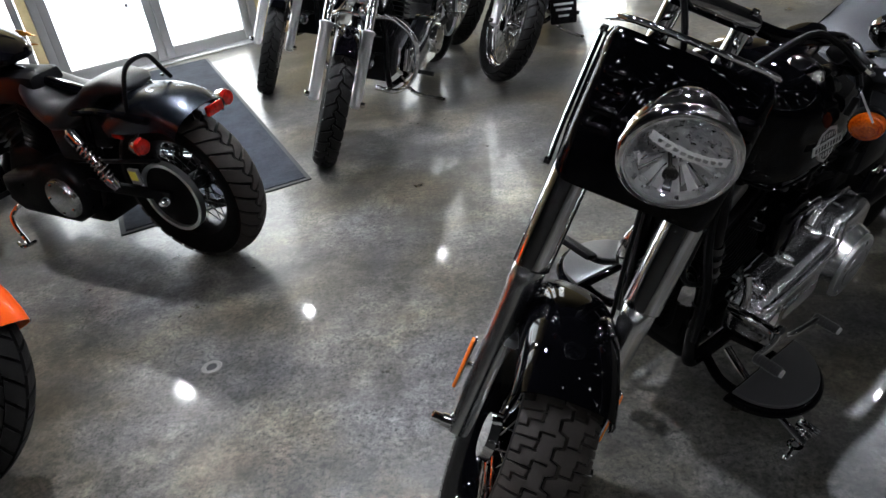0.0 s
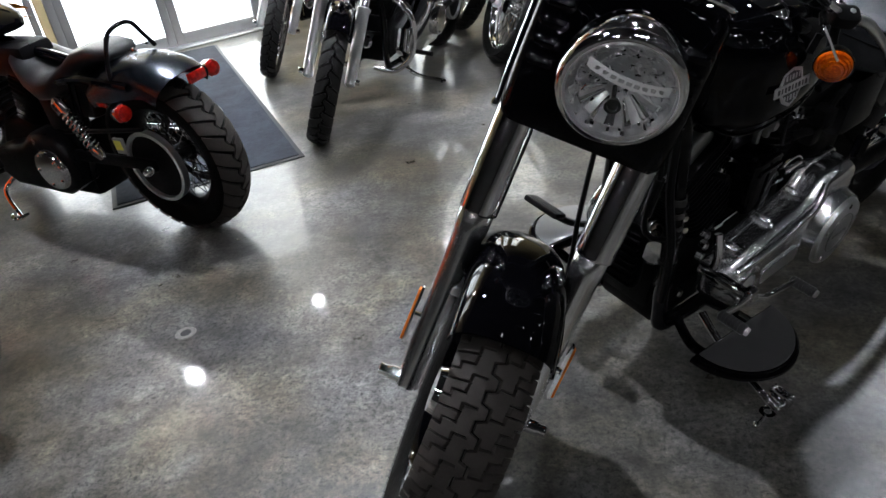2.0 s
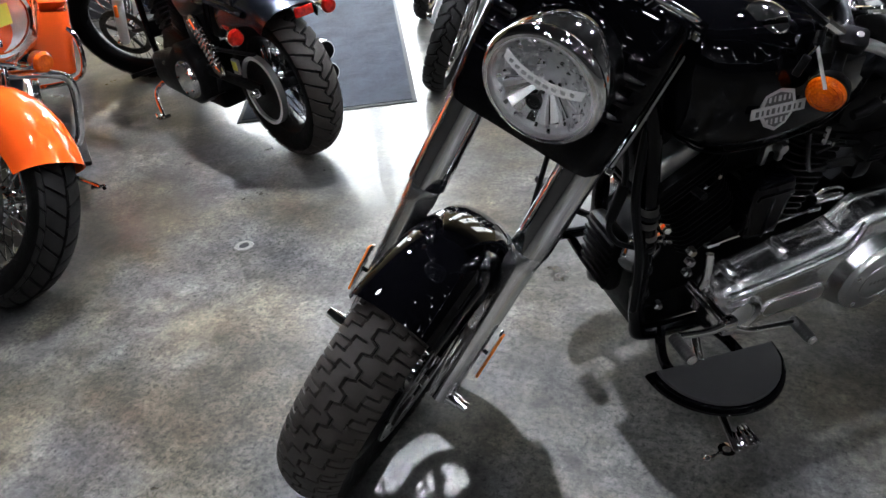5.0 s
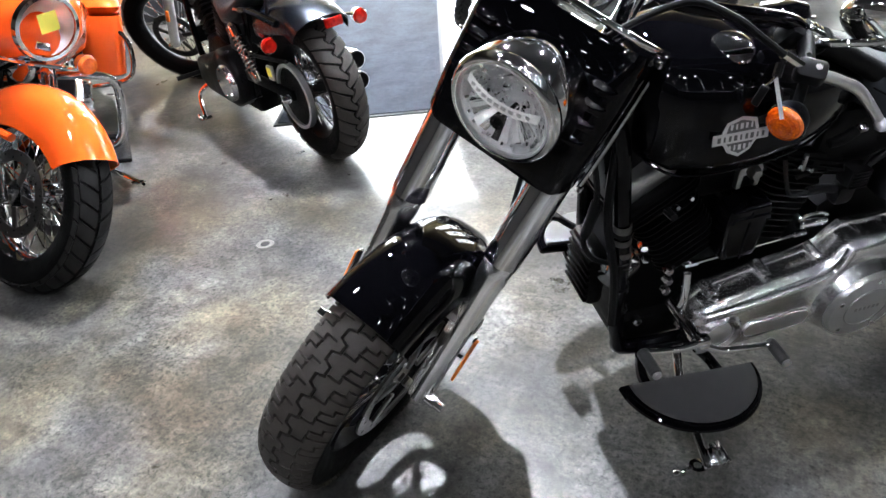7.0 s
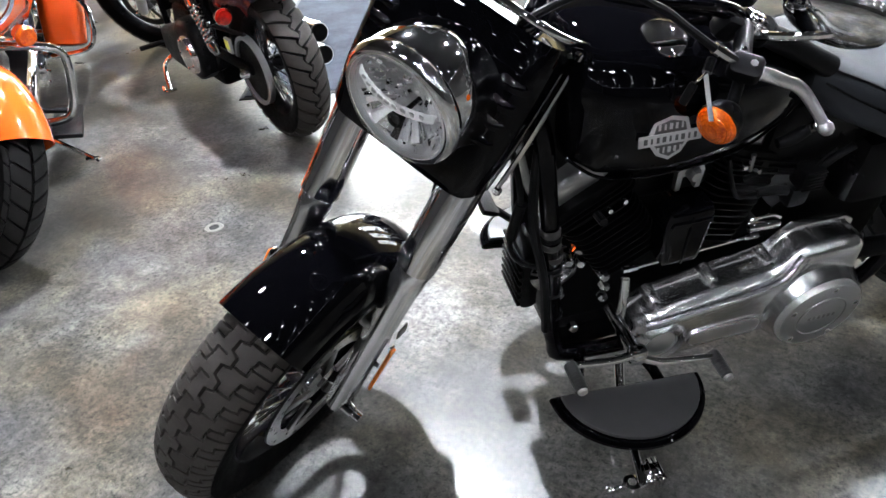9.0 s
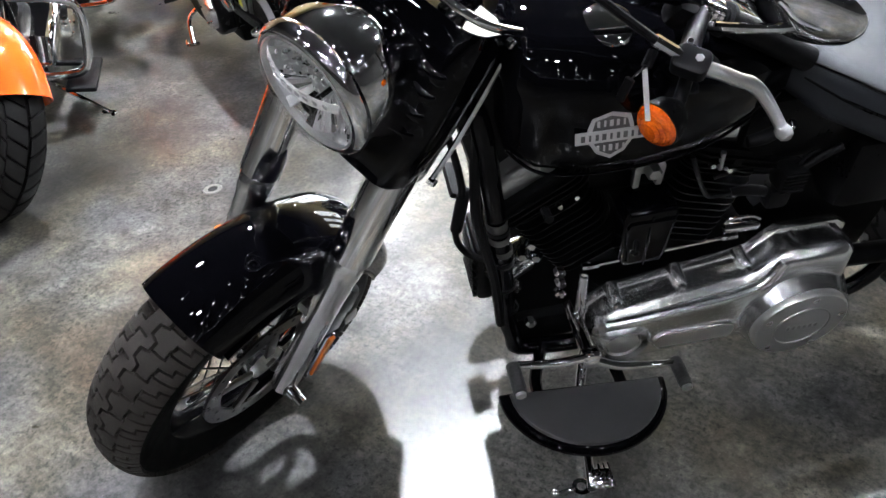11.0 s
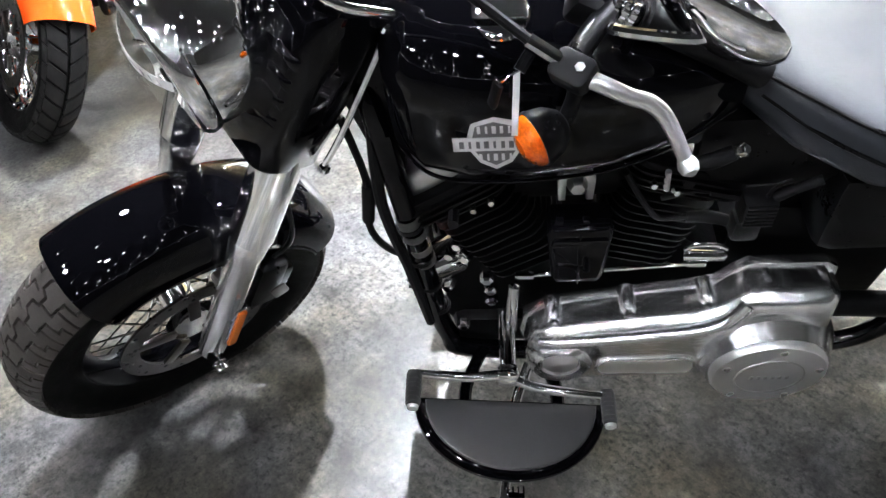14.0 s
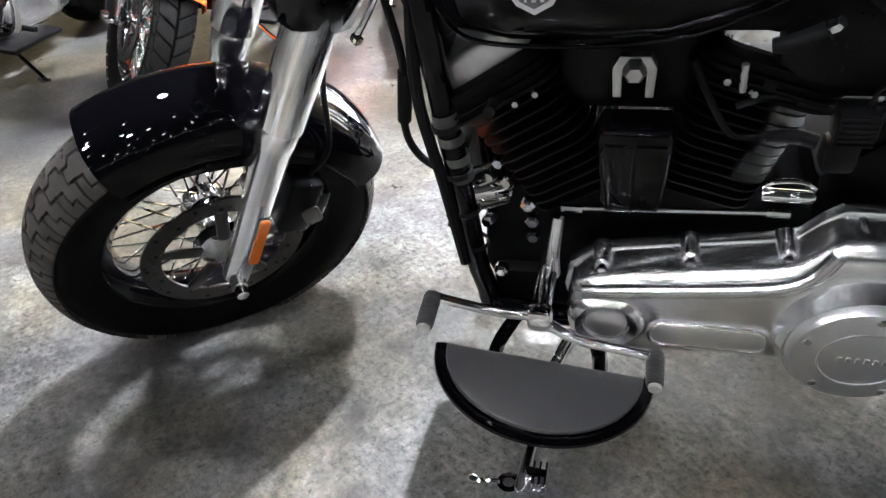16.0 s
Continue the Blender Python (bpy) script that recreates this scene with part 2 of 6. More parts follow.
def tube(pts, r, n=10, k=6, bm=None):
    p = smooth_path(pts, k)
    rings, x = [], None
    for i, q in enumerate(p):
        d = (p[min(i + 1, len(p) - 1)] - p[max(i - 1, 0)]).normalized()
        if x is None:
            x = d.orthogonal().normalized()
        x = (x - d * x.dot(d)).normalized()
        y = d.cross(x)
        if isinstance(r, (tuple, list)):
            u = i / (len(p) - 1) * (len(r) - 1)
            j = min(int(u), len(r) - 2)
            rr = r[j] + (r[j + 1] - r[j]) * (u - j)
        else:
            rr = r
        rings.append([q + (x * math.cos(a) + y * math.sin(a)) * rr for a in (2 * math.pi * s / n for s in range(n))])
    return loft(rings, True, bm)


def lathe(profile, m, n=32, bm=None, caps=True, arc=None):
    """Turns (height, radius) pairs round the z axis of m."""
    rings = []
    for h, r in profile:
        rings.append([m @ Vector((r * math.cos(a), r * math.sin(a), h)) for a in (2 * math.pi * s / n for s in range(n))])
    return loft(rings, caps, bm)


def ring(profile, m, n=48, bm=None):
    """A closed section of (height, radius) pairs, turned into a ring."""
    bm = bm or bmesh.new()
    vs = [[bm.verts.new(m @ Vector((r * math.cos(a), r * math.sin(a), h))) for h, r in profile] for a in (2 * math.pi * s / n for s in range(n))]
    k = len(profile)
    for i in range(n):
        a, b = vs[i], vs[(i + 1) % n]
        for j in range(k):
            bm.faces.new((a[j], b[j], b[(j + 1) % k], a[(j + 1) % k]))
    return bm


def slab(outline, h0, h1, m=None, bevel=0.0, bm=None, seg=2):
    """A flat outline raised from h0 to h1 along z of m."""
    m = m or Matrix()
    b = bmesh.new()
    lo = [b.verts.new((x, y, h0)) for x, y in outline]
    hi = [b.verts.new((x, y, h1)) for x, y in outline]
    n = len(outline)
    b.faces.new(list(reversed(lo)))
    top = b.faces.new(hi)
    for i in range(n):
        b.faces.new((lo[i], lo[(i + 1) % n], hi[(i + 1) % n], hi[i]))
    bmesh.ops.recalc_face_normals(b, faces=b.faces[:])
    if bevel:
        bmesh.ops.bevel(b, geom=list(top.edges), offset=bevel, segments=seg, affect="EDGES", profile=0.5)
    return take(b, m, bm)


def take(b, m=None, into=None):
    """Moves mesh b by m, and into another mesh where one is given."""
    if m is not None:
        b.transform(m)
    if into is None:
        return b
    me = bpy.data.meshes.new("x")
    b.to_mesh(me)
    b.free()
    into.from_mesh(me)
    bpy.data.meshes.remove(me)
    return into


def box(c, size, bevel=0.003, m=None, bm=None, seg=2):
    b = bmesh.new()
    bmesh.ops.create_cube(b, size=1.0)
    b.transform(Matrix.Translation(c) @ Matrix.Diagonal((*size, 1)))
    if bevel:
        bmesh.ops.bevel(b, geom=b.edges[:], offset=bevel, segments=seg, affect="EDGES", profile=0.5)
    return take(b, m, bm)


def mesh_of(name, bm, mat, angle=38):
    bmesh.ops.recalc_face_normals(bm, faces=bm.faces[:])
    me = bpy.data.meshes.new(name)
    bm.to_mesh(me)
    bm.free()
    me.materials.append(mat)
    me.polygons.foreach_set("use_smooth", [True] * len(me.polygons))
    me.set_sharp_from_angle(angle=radians(angle))
    return me


def part(name, bm, mat, parent=None, label="", xf=None, angle=38):
    """Links a mesh as one object under a thing or part; xf moves it first."""
    if xf is not None:
        bm.transform(xf)
    ob = new(name, mesh_of(name, bm, mat, angle))
    ob.parent = parent
    return tagged(ob, label) if label else ob


def thing(name, m, label, category, group="", kind=""):
    ob = new(name)
    ob.matrix_basis = m
    return tagged(ob, label, category, group, kind)


def rounded(w, d, r, n=5, cx=0.0, cy=0.0):
    """A rounded rectangle, w by d, as an outline."""
    out = []
    for sx, sy, a0 in ((1, 1, 0), (-1, 1, 90), (-1, -1, 180), (1, -1, 270)):
        for i in range(n + 1):
            a = radians(a0 + 90 * i / n)
            out.append((cx + sx * (w / 2 - r) + r * math.cos(a), cy + sy * (d / 2 - r) + r * math.sin(a)))
    return out


SIDE = Matrix(((1, 0, 0, 0), (0, 0, 1, 0), (0, 1, 0, 0), (0, 0, 0, 1)))  # outline x, y to the bike's x, z; height to its left


# ---- parts of motorcycles; x ahead, y to the rider's left, z up ----
def wheel(bike, name, c, R, width, rim_r, xf, tread, disc=(), spokes=40, rim_mat=CHROME, hub_mat=CHROME, disc_r=0.145):
    c = Vector(c)
    m = align(c, (0, 1, 0))
    w = width / 2
    prof = [(-w * 0.72, rim_r - 0.002), (-w * 0.72, rim_r + 0.012), (-w * 0.4, rim_r - 0.012), (0, rim_r - 0.02), (w * 0.4, rim_r - 0.012), (w * 0.72, rim_r + 0.012),
            (w * 0.72, rim_r - 0.002), (w * 0.45, rim_r - 0.022), (0, rim_r - 0.03), (-w * 0.45, rim_r - 0.022)]
    rim = part(name, ring(prof, m, 56), rim_mat, bike, "spoked wheel with its rim", xf)
    crown = [(w * math.sin(radians(a)) * (1.0 if abs(a) < 60 else 1.0), R - 0.008 - w * 0.62 * (1 - math.cos(radians(a)))) for a in range(-75, 76, 15)]
    wall = [(w * 1.0, (R + rim_r) / 2 + 0.005), (w * 0.93, rim_r + 0.03), (w * 0.78, rim_r + 0.006), (w * 0.7, rim_r - 0.004)]
    section = crown + wall + [(-h, r) for h, r in reversed(wall)]
    part("tyre", ring(section, m, 72), RUBBER, rim, "black rubber tyre", xf)
    part("tread", tread_blocks(m, R, w, tread), TREAD if tread == "zigzag" else DARK_TREAD, rim, "worn brown-black tread blocks" if tread == "zigzag" else "black tread blocks", xf, 60 if tread == "zigzag" else 20)
    hub = [(-w * 0.9, 0.02), (-w * 0.9, 0.045), (-w * 0.62, 0.05), (-w * 0.55, 0.032), (w * 0.55, 0.032), (w * 0.62, 0.05), (w * 0.9, 0.045), (w * 0.9, 0.02)]
    part("hub", lathe(hub, m, 28), hub_mat, rim, "", xf)
    sp = mesh_of("spoke", tube([(0.047, 0, 0), (rim_r - 0.02, 0, 0)], 0.0022, 5, 1), CHROME)
    for i in range(spokes):
        side = 1 if i % 2 else -1
        a = 2 * math.pi * i / spokes
        lean = radians(52 if (i // 2) % 2 else -52)
        p0 = Vector((0.046 * math.cos(a), 0.046 * math.sin(a), side * w * 0.58))
        b = a + lean * 0.42
        p1 = Vector(((rim_r - 0.016) * math.cos(b), (rim_r - 0.016) * math.sin(b), side * w * 0.1))
        d = (p1 - p0)
        q = align(p0, d) @ Matrix.Diagonal((1, 1, d.length / (rim_r - 0.067), 1)) @ Matrix.Translation((0, 0, -0.047)) @ Matrix.Rotation(radians(-90), 4, "Y")
        s = new("spoke", sp)
        s.parent = rim
        s.matrix_basis = (xf or Matrix()) @ m @ q
    for side in disc:
        md = align(c + Vector((0, side * (w * 0.9 + 0.006), 0)), (0, side, 0))
        bd = ring([(-0.0025, disc_r - 0.035), (-0.0025, disc_r), (0.0025, disc_r), (0.0025, disc_r - 0.035)], md, 48)
        part("brake_disc", bd, DISC, rim, "drilled steel brake disc", xf)
        for i in range(5):
            a = 2 * math.pi * i / 5
            arm = box(((disc_r - 0.02) * 0.62, 0, 0), ((disc_r - 0.03) * 0.62, 0.022, 0.008), 0.002, md @ Matrix.Rotation(a, 4, "Z"))
            part("disc_carrier", arm, DISC, rim, "", xf)
        for i in range(20):
            a = 2 * math.pi * i / 20
            rr = disc_r - (0.01 if i % 2 else 0.024)
            part("disc_hole", lathe([(-0.0032, 0.004), (0.0032, 0.004)], md @ Matrix.Translation((rr * math.cos(a), rr * math.sin(a), 0)), 8), SATIN, rim, "", xf)
    return rim


def stepped_tread(bm, at, circ, w):
    """A tread with a stepped groove round its middle and hooked grooves out to both shoulders."""
    turns, nu, nv = int(circ / 0.046), 40, 84
    p, arc = circ / turns, w * 1.15
    hooks = [[(0.23, -0.16), (0.23, -0.41), (0.51, -0.43), (0.54, -1.2)], [(0.14, -1.2), (0.14, -0.74), (-0.11, -0.76), (-0.13, -0.44), (-0.5, -0.42)]]
    lines = [[(0, -0.09), (0.12, 0.09), (0.5, 0.09), (0.62, -0.09), (1, -0.09)]] + hooks + [[(0.62 - u, -v) for u, v in line] for line in hooks]
    uu, vv = np.meshgrid(np.arange(nu) / nu, np.linspace(-1.06, 1.06, nv + 1), indexing="ij")
    near = np.full(uu.shape, 1.0)
    for line in lines:
        for (u0, v0), (u1, v1) in zip(line, line[1:]):
            for turn in (-1, 0, 1):
                ax, ay, dx, dy = (u0 + turn) * p, v0 * arc, (u1 - u0) * p, (v1 - v0) * arc
                t = np.clip(((uu * p - ax) * dx + (vv * arc - ay) * dy) / (dx * dx + dy * dy), 0, 1)
                near = np.minimum(near, np.hypot(uu * p - ax - t * dx, vv * arc - ay - t * dy))
    f = np.clip((near - 0.0011) / 0.0009, 0, 1)
    high = -0.001 + 0.0085 * f * f * (3 - 2 * f)
    high[:, 0] = high[:, -1] = -0.004
    grid = [[bm.verts.new(at((i // nu + uu[i % nu, 0]) * p, vv[0, j] * w, high[i % nu, j])) for j in range(nv + 1)] for i in range(turns * nu)]
    for i, row in enumerate(grid):
        after = grid[(i + 1) % len(grid)]
        for j in range(nv):
            bm.faces.new((row[j], row[j + 1], after[j + 1], after[j]))
    return bm


def tread_blocks(m, R, w, kind):
    """Raised blocks over the crown of a tyre, with zigzag or slanted gaps between them."""
    bm = bmesh.new()
    circ = 2 * math.pi * R

    def at(u, v, h):
        """u along the tread in pitches' metres, v across, h above the carcass."""
        a = max(-1.25, min(1.25, v / w * 1.15))
        r = R - 0.008 - w * 0.62 * (1 - math.cos(a)) + h * math.cos(a)
        y = w * math.sin(a) + h * math.sin(a)
        t = u / R
        return m @ Vector((r * math.cos(t), r * math.sin(t), y))

    def block(poly, across=1):
        """A raised block between two edges of the outline, bent over the crown in strips."""
        half = len(poly) // 2
        one, two = poly[:half], poly[half:][::-1]
        top = [[bm.verts.new(at(p[0] + (q[0] - p[0]) * k / across, p[1] + (q[1] - p[1]) * k / across, 0.0075)) for p, q in zip(one, two)] for k in range(across + 1)]
        for s, t in zip(top, top[1:]):
            for i in range(half - 1):
                bm.faces.new((s[i], s[i + 1], t[i + 1], t[i]))
        rim = top[0] + [row[-1] for row in top[1:-1]] + top[-1][::-1] + [row[0] for row in top[-2:0:-1]]
        flat = list(one) + [(one[-1][0] + (two[-1][0] - one[-1][0]) * k / across, one[-1][1] + (two[-1][1] - one[-1][1]) * k / across) for k in range(1, across)]
        flat += list(two[::-1]) + [(one[0][0] + (two[0][0] - one[0][0]) * k / across, one[0][1] + (two[0][1] - one[0][1]) * k / across) for k in range(across - 1, 0, -1)]
        low = [bm.verts.new(at(u, v, -0.002)) for u, v in flat]
        for i in range(len(rim)):
            e = (i + 1) % len(rim)
            bm.faces.new((low[i], low[e], rim[e], rim[i]))

    if kind == "zigzag":
        return stepped_tread(bm, at, circ, w)
    else:
        pitches = int(circ / (0.06 if kind == "slant" else 0.058))
        p = circ / pitches
        g = 0.0042
        lean = 0.75 if kind == "slant" else 1.0
        for i in range(pitches):
            for side in (-1, 1):
                shift = 0.5 if side > 0 else 0.0
                va_s, vb_s = [], []
                for f in [x / 8 for x in range(9)]:
                    ff = min(max(f, 0.09), 0.91)
                    wob = 0.14 * w * math.sin(2 * math.pi * (ff + shift)) if kind == "slant" else 0.0
                    for lst, v in ((va_s, side * g + wob), (vb_s, side * w * 1.02)):
                        u = (i + ff + shift) * p + lean * abs(v) * (0.9 if kind == "slant" else -0.8)
                        lst.append((u, v))
                if kind == "slant":
                    block(va_s + vb_s[::-1], 6)
                else:
                    mid = [((a[0] + 0.72 * (b[0] - a[0])), a[1] + 0.72 * (b[1] - a[1])) for a, b in zip(va_s, vb_s)]
                    block(va_s + mid[::-1], 4)
                    block([(u + 0.3 * p, v + side * 0.003) for u, v in mid] + [(u + 0.3 * p, v) for u, v in vb_s[::-1]], 3)
    return bm


def fender_mesh(c, r, half, drop, a0, a1, thick=0.003, n=22, flare=0.0):
    """A mudguard: a domed section swept over the wheel from a0 to a1 degrees (0 ahead, 90 up)."""
    c = Vector(c)
    rings = []
    for i in range(n + 1):
        a = radians(a0 + (a1 - a0) * i / n)
        out = Vector((math.cos(a), 0, math.sin(a)))
        f = i / n
        h, dr = half * (1 + flare * f), drop * (0.75 + 0.25 * math.sin(math.pi * min(1, f * 1.2)))
        sec = []
        for t in range(-10, 11):
            x = t / 10
            ang = x * math.pi / 2
            y = h * math.copysign(abs(math.sin(ang)) ** 0.8, x)
            z = -dr * (1 - abs(math.cos(ang)) ** 0.75)
            sec.append((y, z))
        outer = [c + out * (r + z) + Vector((0, y, 0)) for y, z in sec]
        inner = [c + out * (r + z - thick) + Vector((0, y * (1 - thick / half), 0)) for y, z in reversed(sec)]
        rings.append(outer + inner)
    return loft(rings)


def fins(bm, base, top, n, sx, sy, th=0.003):
    """Cooling fins: rounded plates stacked from base to top."""
    base, top = Vector(base), Vector(top)
    for i in range(n):
        f = i / (n - 1)
        grow = 1.0 if 0 < i < n - 1 else 0.93
        slab(rounded(sx * grow, sy * grow, 0.03, 3), -th / 2, th / 2, align(base.lerp(top, f), top - base, radians(90)), 0, bm)
    return bm


def bolt(bm, p, d, r=0.006, h=0.008):
    lathe([(-0.004, r), (h * 0.7, r), (h, r * 0.7)], align(p, d), 6, bm)
    return bm


# ---- the showroom ----
# room frame: u along the door wall, v into the room, from the foot of the seam between the doors
ROOM = Matrix.Translation((-0.079, 8.314, 0)) @ Matrix(((0.816, 0.578, 0, 0), (0.578, -0.816, 0, 0), (0, 0, -1, 0), (0, 0, 0, 1))) @ Matrix.Diagonal((1, 1, -1, 1))


def room_at(u, v):
    """The pose of a thing that stands or hangs at u, v."""
    return Matrix.Translation(ROOM @ Vector((u, v, 0))) @ Matrix.Rotation(radians(35.3), 4, "Z")


U0, U1, V1, H = -9.0, 9.0, 19.0, 4.7


def structure(name, bm, mat, label, xf=ROOM, category="wall"):
    ob = part(name, bm, mat, None, label, xf)
    return tagged(ob, label, category, kind="structure")


floor = structure("floor", box(((U0 + U1) / 2, V1 / 2 - 0.1, -0.1), (U1 - U0 + 0.6, V1 + 0.6, 0.2), 0), CONCRETE, "polished grey-brown stained concrete floor", category="floor")
structure("ceiling", box(((U0 + U1) / 2, V1 / 2, H + 0.08), (U1 - U0 + 0.6, V1 + 0.6, 0.16), 0), CEILING, "dark painted high showroom ceiling", category="ceiling")
structure("wall_east", box((U1 + 0.1, V1 / 2 + 0.002, H / 2), (0.2, V1 + 0.2, H - 0.004), 0), WALL, "plain dark painted showroom wall")
structure("wall_west", box((U0 - 0.1, V1 / 2 + 0.002, H / 2), (0.2, V1 + 0.2, H - 0.004), 0), WALL, "plain dark painted showroom wall")
structure("wall_south", box(((U0 + U1) / 2, V1 + 0.21, H / 2), (U1 - U0, 0.2, H - 0.004), 0), WALL, "plain dark painted showroom wall")
# the door wall: openings at the doors, a side light and a row of added, unseen shop windows
OPEN = [(-1.36, -0.86, 2.5), (-0.8, 0.76, 2.2), (1.9, 2.55, 2.6), (2.8, 3.5, 2.6), (4.0, 5.0, 2.6)]
wall = bmesh.new()
edge = U0
for o0, o1, top in OPEN:
    box(((edge + o0) / 2, -0.1, H / 2), (o0 - edge, 0.2, H - 0.004), 0, None, wall)
    box(((o0 + o1) / 2, -0.1, (top + H) / 2), (o1 - o0, 0.2, H - top - 0.004), 0, None, wall)
    if o0 > 1:
        box(((o0 + o1) / 2, -0.1, 0.2), (o1 - o0, 0.2, 0.396), 0, None, wall)
    edge = o1
box(((edge + U1) / 2, -0.1, H / 2), (U1 - edge, 0.2, H - 0.004), 0, None, wall)
structure("wall_north", wall, BEIGE, "olive-beige painted wall with glazed shop doors and windows")

outside = structure("backdrop", box((-0.5, -0.65, 1.9), (18, 0.05, 4.4), 0), DAY_GLOW, "overexposed white daylight outside the glass", category="backdrop")
structure("ground", box((-0.5, -0.46, -0.115), (18, 0.3, 0.2), 0), PLASTER, "bright pale pavement outside the doors", category="ground")


def glazing(name, u0, u1, z0, z1, label, rails=0.055, low=0.1, bars=()):
    """A metal frame round a pane, seen edge on and from inside."""
    w = structure(name, box(((u0 + u1) / 2, -0.05, z1 - rails / 2), (u1 - u0 - 2 * rails - 0.002, 0.05, rails), 0.004), DOOR_ALU, label, category="window")
    for u in (u0 + rails / 2, u1 - rails / 2):
        part("stile", box((u, -0.05, (z0 + z1) / 2), (rails, 0.05, z1 - z0), 0.004), DOOR_ALU, w, "", ROOM)
    part("bottom_rail", box(((u0 + u1) / 2, -0.05, z0 + low / 2), (u1 - u0 - 2 * rails - 0.002, 0.05, low), 0.004), DOOR_ALU, w, "", ROOM)
    for z in bars:
        part("cross_bar", box(((u0 + u1) / 2, -0.05, z), (u1 - u0 - 2 * rails - 0.002, 0.04, 0.05), 0.004), DOOR_ALU, w, "", ROOM)
    pane = part("pane", box(((u0 + u1) / 2, -0.05, (z0 + low + z1 - rails) / 2), (u1 - u0 - 2 * rails, 0.008, z1 - rails - z0 - low), 0), LENS, w, "clear glass pane", ROOM)
    pane.visible_shadow = False
    return w


def door_leaf(name, u0, u1, hinge_left):
    d = glazing(name, u0, u1, 0.012, 2.12, "grey aluminium glazed shop door, closed, bright outside", 0.062, 0.085)
    tagged(d, category="door")
    u = u1 - 0.09 if hinge_left else u0 + 0.09
    part("push_bar", tube([(u, 0.0, 0.9), (u, 0.045, 0.92), (u, 0.045, 1.3), (u, 0.0, 1.32)], 0.012, 8), CHROME, d, "", ROOM)
    return d


dl = door_leaf("door_1", -0.74, -0.002, True)
dr = door_leaf("door_2", 0.002, 0.70, False)
for z in (0.53, 0.455):
    part("sticker", box((-0.17, -0.042, z), (0.032, 0.002, 0.03), 0), material("grey_sticker", (0.3, 0.3, 0.3), 0.6, vary=0.1), dl, "small grey sticker on the glass", ROOM)
glazing("window_1", -1.35, -0.87, 0.012, 2.49, "grey aluminium framed side light beside the doors", 0.05, 0.085)
# unseen windows, added so their daylight streaks the polished floor
for i, (u0, u1) in enumerate(((1.9, 2.55), (2.8, 3.5), (4.0, 5.0))):
    glazing("window_%d" % (i + 2), u0 + 0.004, u1 - 0.004, 0.404, 2.596, "unseen grey aluminium framed shop window, added for bright streaks on the floor", 0.05, 0.05)
trim = bmesh.new()
box((-0.77, -0.05, 1.1), (0.056, 0.12, 2.2), 0.003, None, trim)
box((0.73, -0.05, 1.1), (0.056, 0.12, 2.2), 0.003, None, trim)
box((-0.02, -0.05, 2.16), (1.44, 0.12, 0.07), 0.003, None, trim)
structure("trim", trim, DOOR_ALU, "grey aluminium door frame", category="door frame")
structure("threshold", box((-0.02, 0.015, 0.006), (1.6, 0.12, 0.012), 0.004), ALLOY, "ribbed aluminium door threshold", category="threshold")

# ceiling lamps: strong round pendants over the stands, small ones further back
def pendants(name, radius, label, group, spots, glow=LAMP_GLOW, drop=0.0):
    pend = None
    for u, v in spots:
        m = room_at(u, v) @ Matrix.Translation((0, 0, drop))
        if pend is None:
            pend = thing(name, m, label, "ceiling lamp", group)
            k = radius / 0.07
            part("shade", lathe([(3.84, 0.03), (3.82, 0.05 * k), (3.74, 0.08 * k), (3.68, 0.09 * k), (3.68, 0.082 * k), (3.74, 0.072 * k), (3.81, 0.045 * k)], Matrix(), 24), SATIN, pend)
            part("diffuser", lathe([(3.695, radius), (3.69, radius)], Matrix(), 20), glow, pend, "glowing lamp diffuser")
            part("rod", tube([(0, 0, 3.82), (0, 0, H - drop)], 0.008, 6), SATIN, pend)
        else:
            copy_thing(pend, m)


pendants("bay_lamp", 0.062, "strong round high-bay showroom lamp, lit, hung in a row", "strong showroom lamps", ((-0.19, 2.57),), BAY_GLOW, 0.41)
pendants("bay_lamp", 0.062, "round high-bay showroom lamp, lit, hung further along the row", "strong showroom lamps", ((2.7, 3.45), (5.05, 3.3)), HALF_BAY_GLOW, 0.41)
pendants("pendant_lamp", 0.125, "round pendant showroom lamp, lit, hung from the ceiling", "showroom lamps", ((-1.25, 4.75), (-2.9, 7.3), (-0.4, 7.6)))
rng = random.Random(4)
pendants("small_pendant_lamp", 0.07, "small round pendant lamp, lit, hung from the ceiling", "small showroom lamps", [(-7.6 + iu * 2.1 + rng.uniform(-0.5, 0.5), 7.3 + iv * 2.0 + rng.uniform(-0.4, 0.4)) for iu in range(8) for iv in range(6)], SMALL_GLOW)
pendants("dim_pendant_lamp", 0.044, "small dim pendant lamp, lit, hung from the ceiling", "dim showroom lamps", [(-7.8 + iu * 2.0 + rng.uniform(-0.45, 0.45), 6.3 + iv * 2.4 + rng.uniform(-0.4, 0.4)) for iu in range(9) for iv in range(5)], DIM_GLOW)
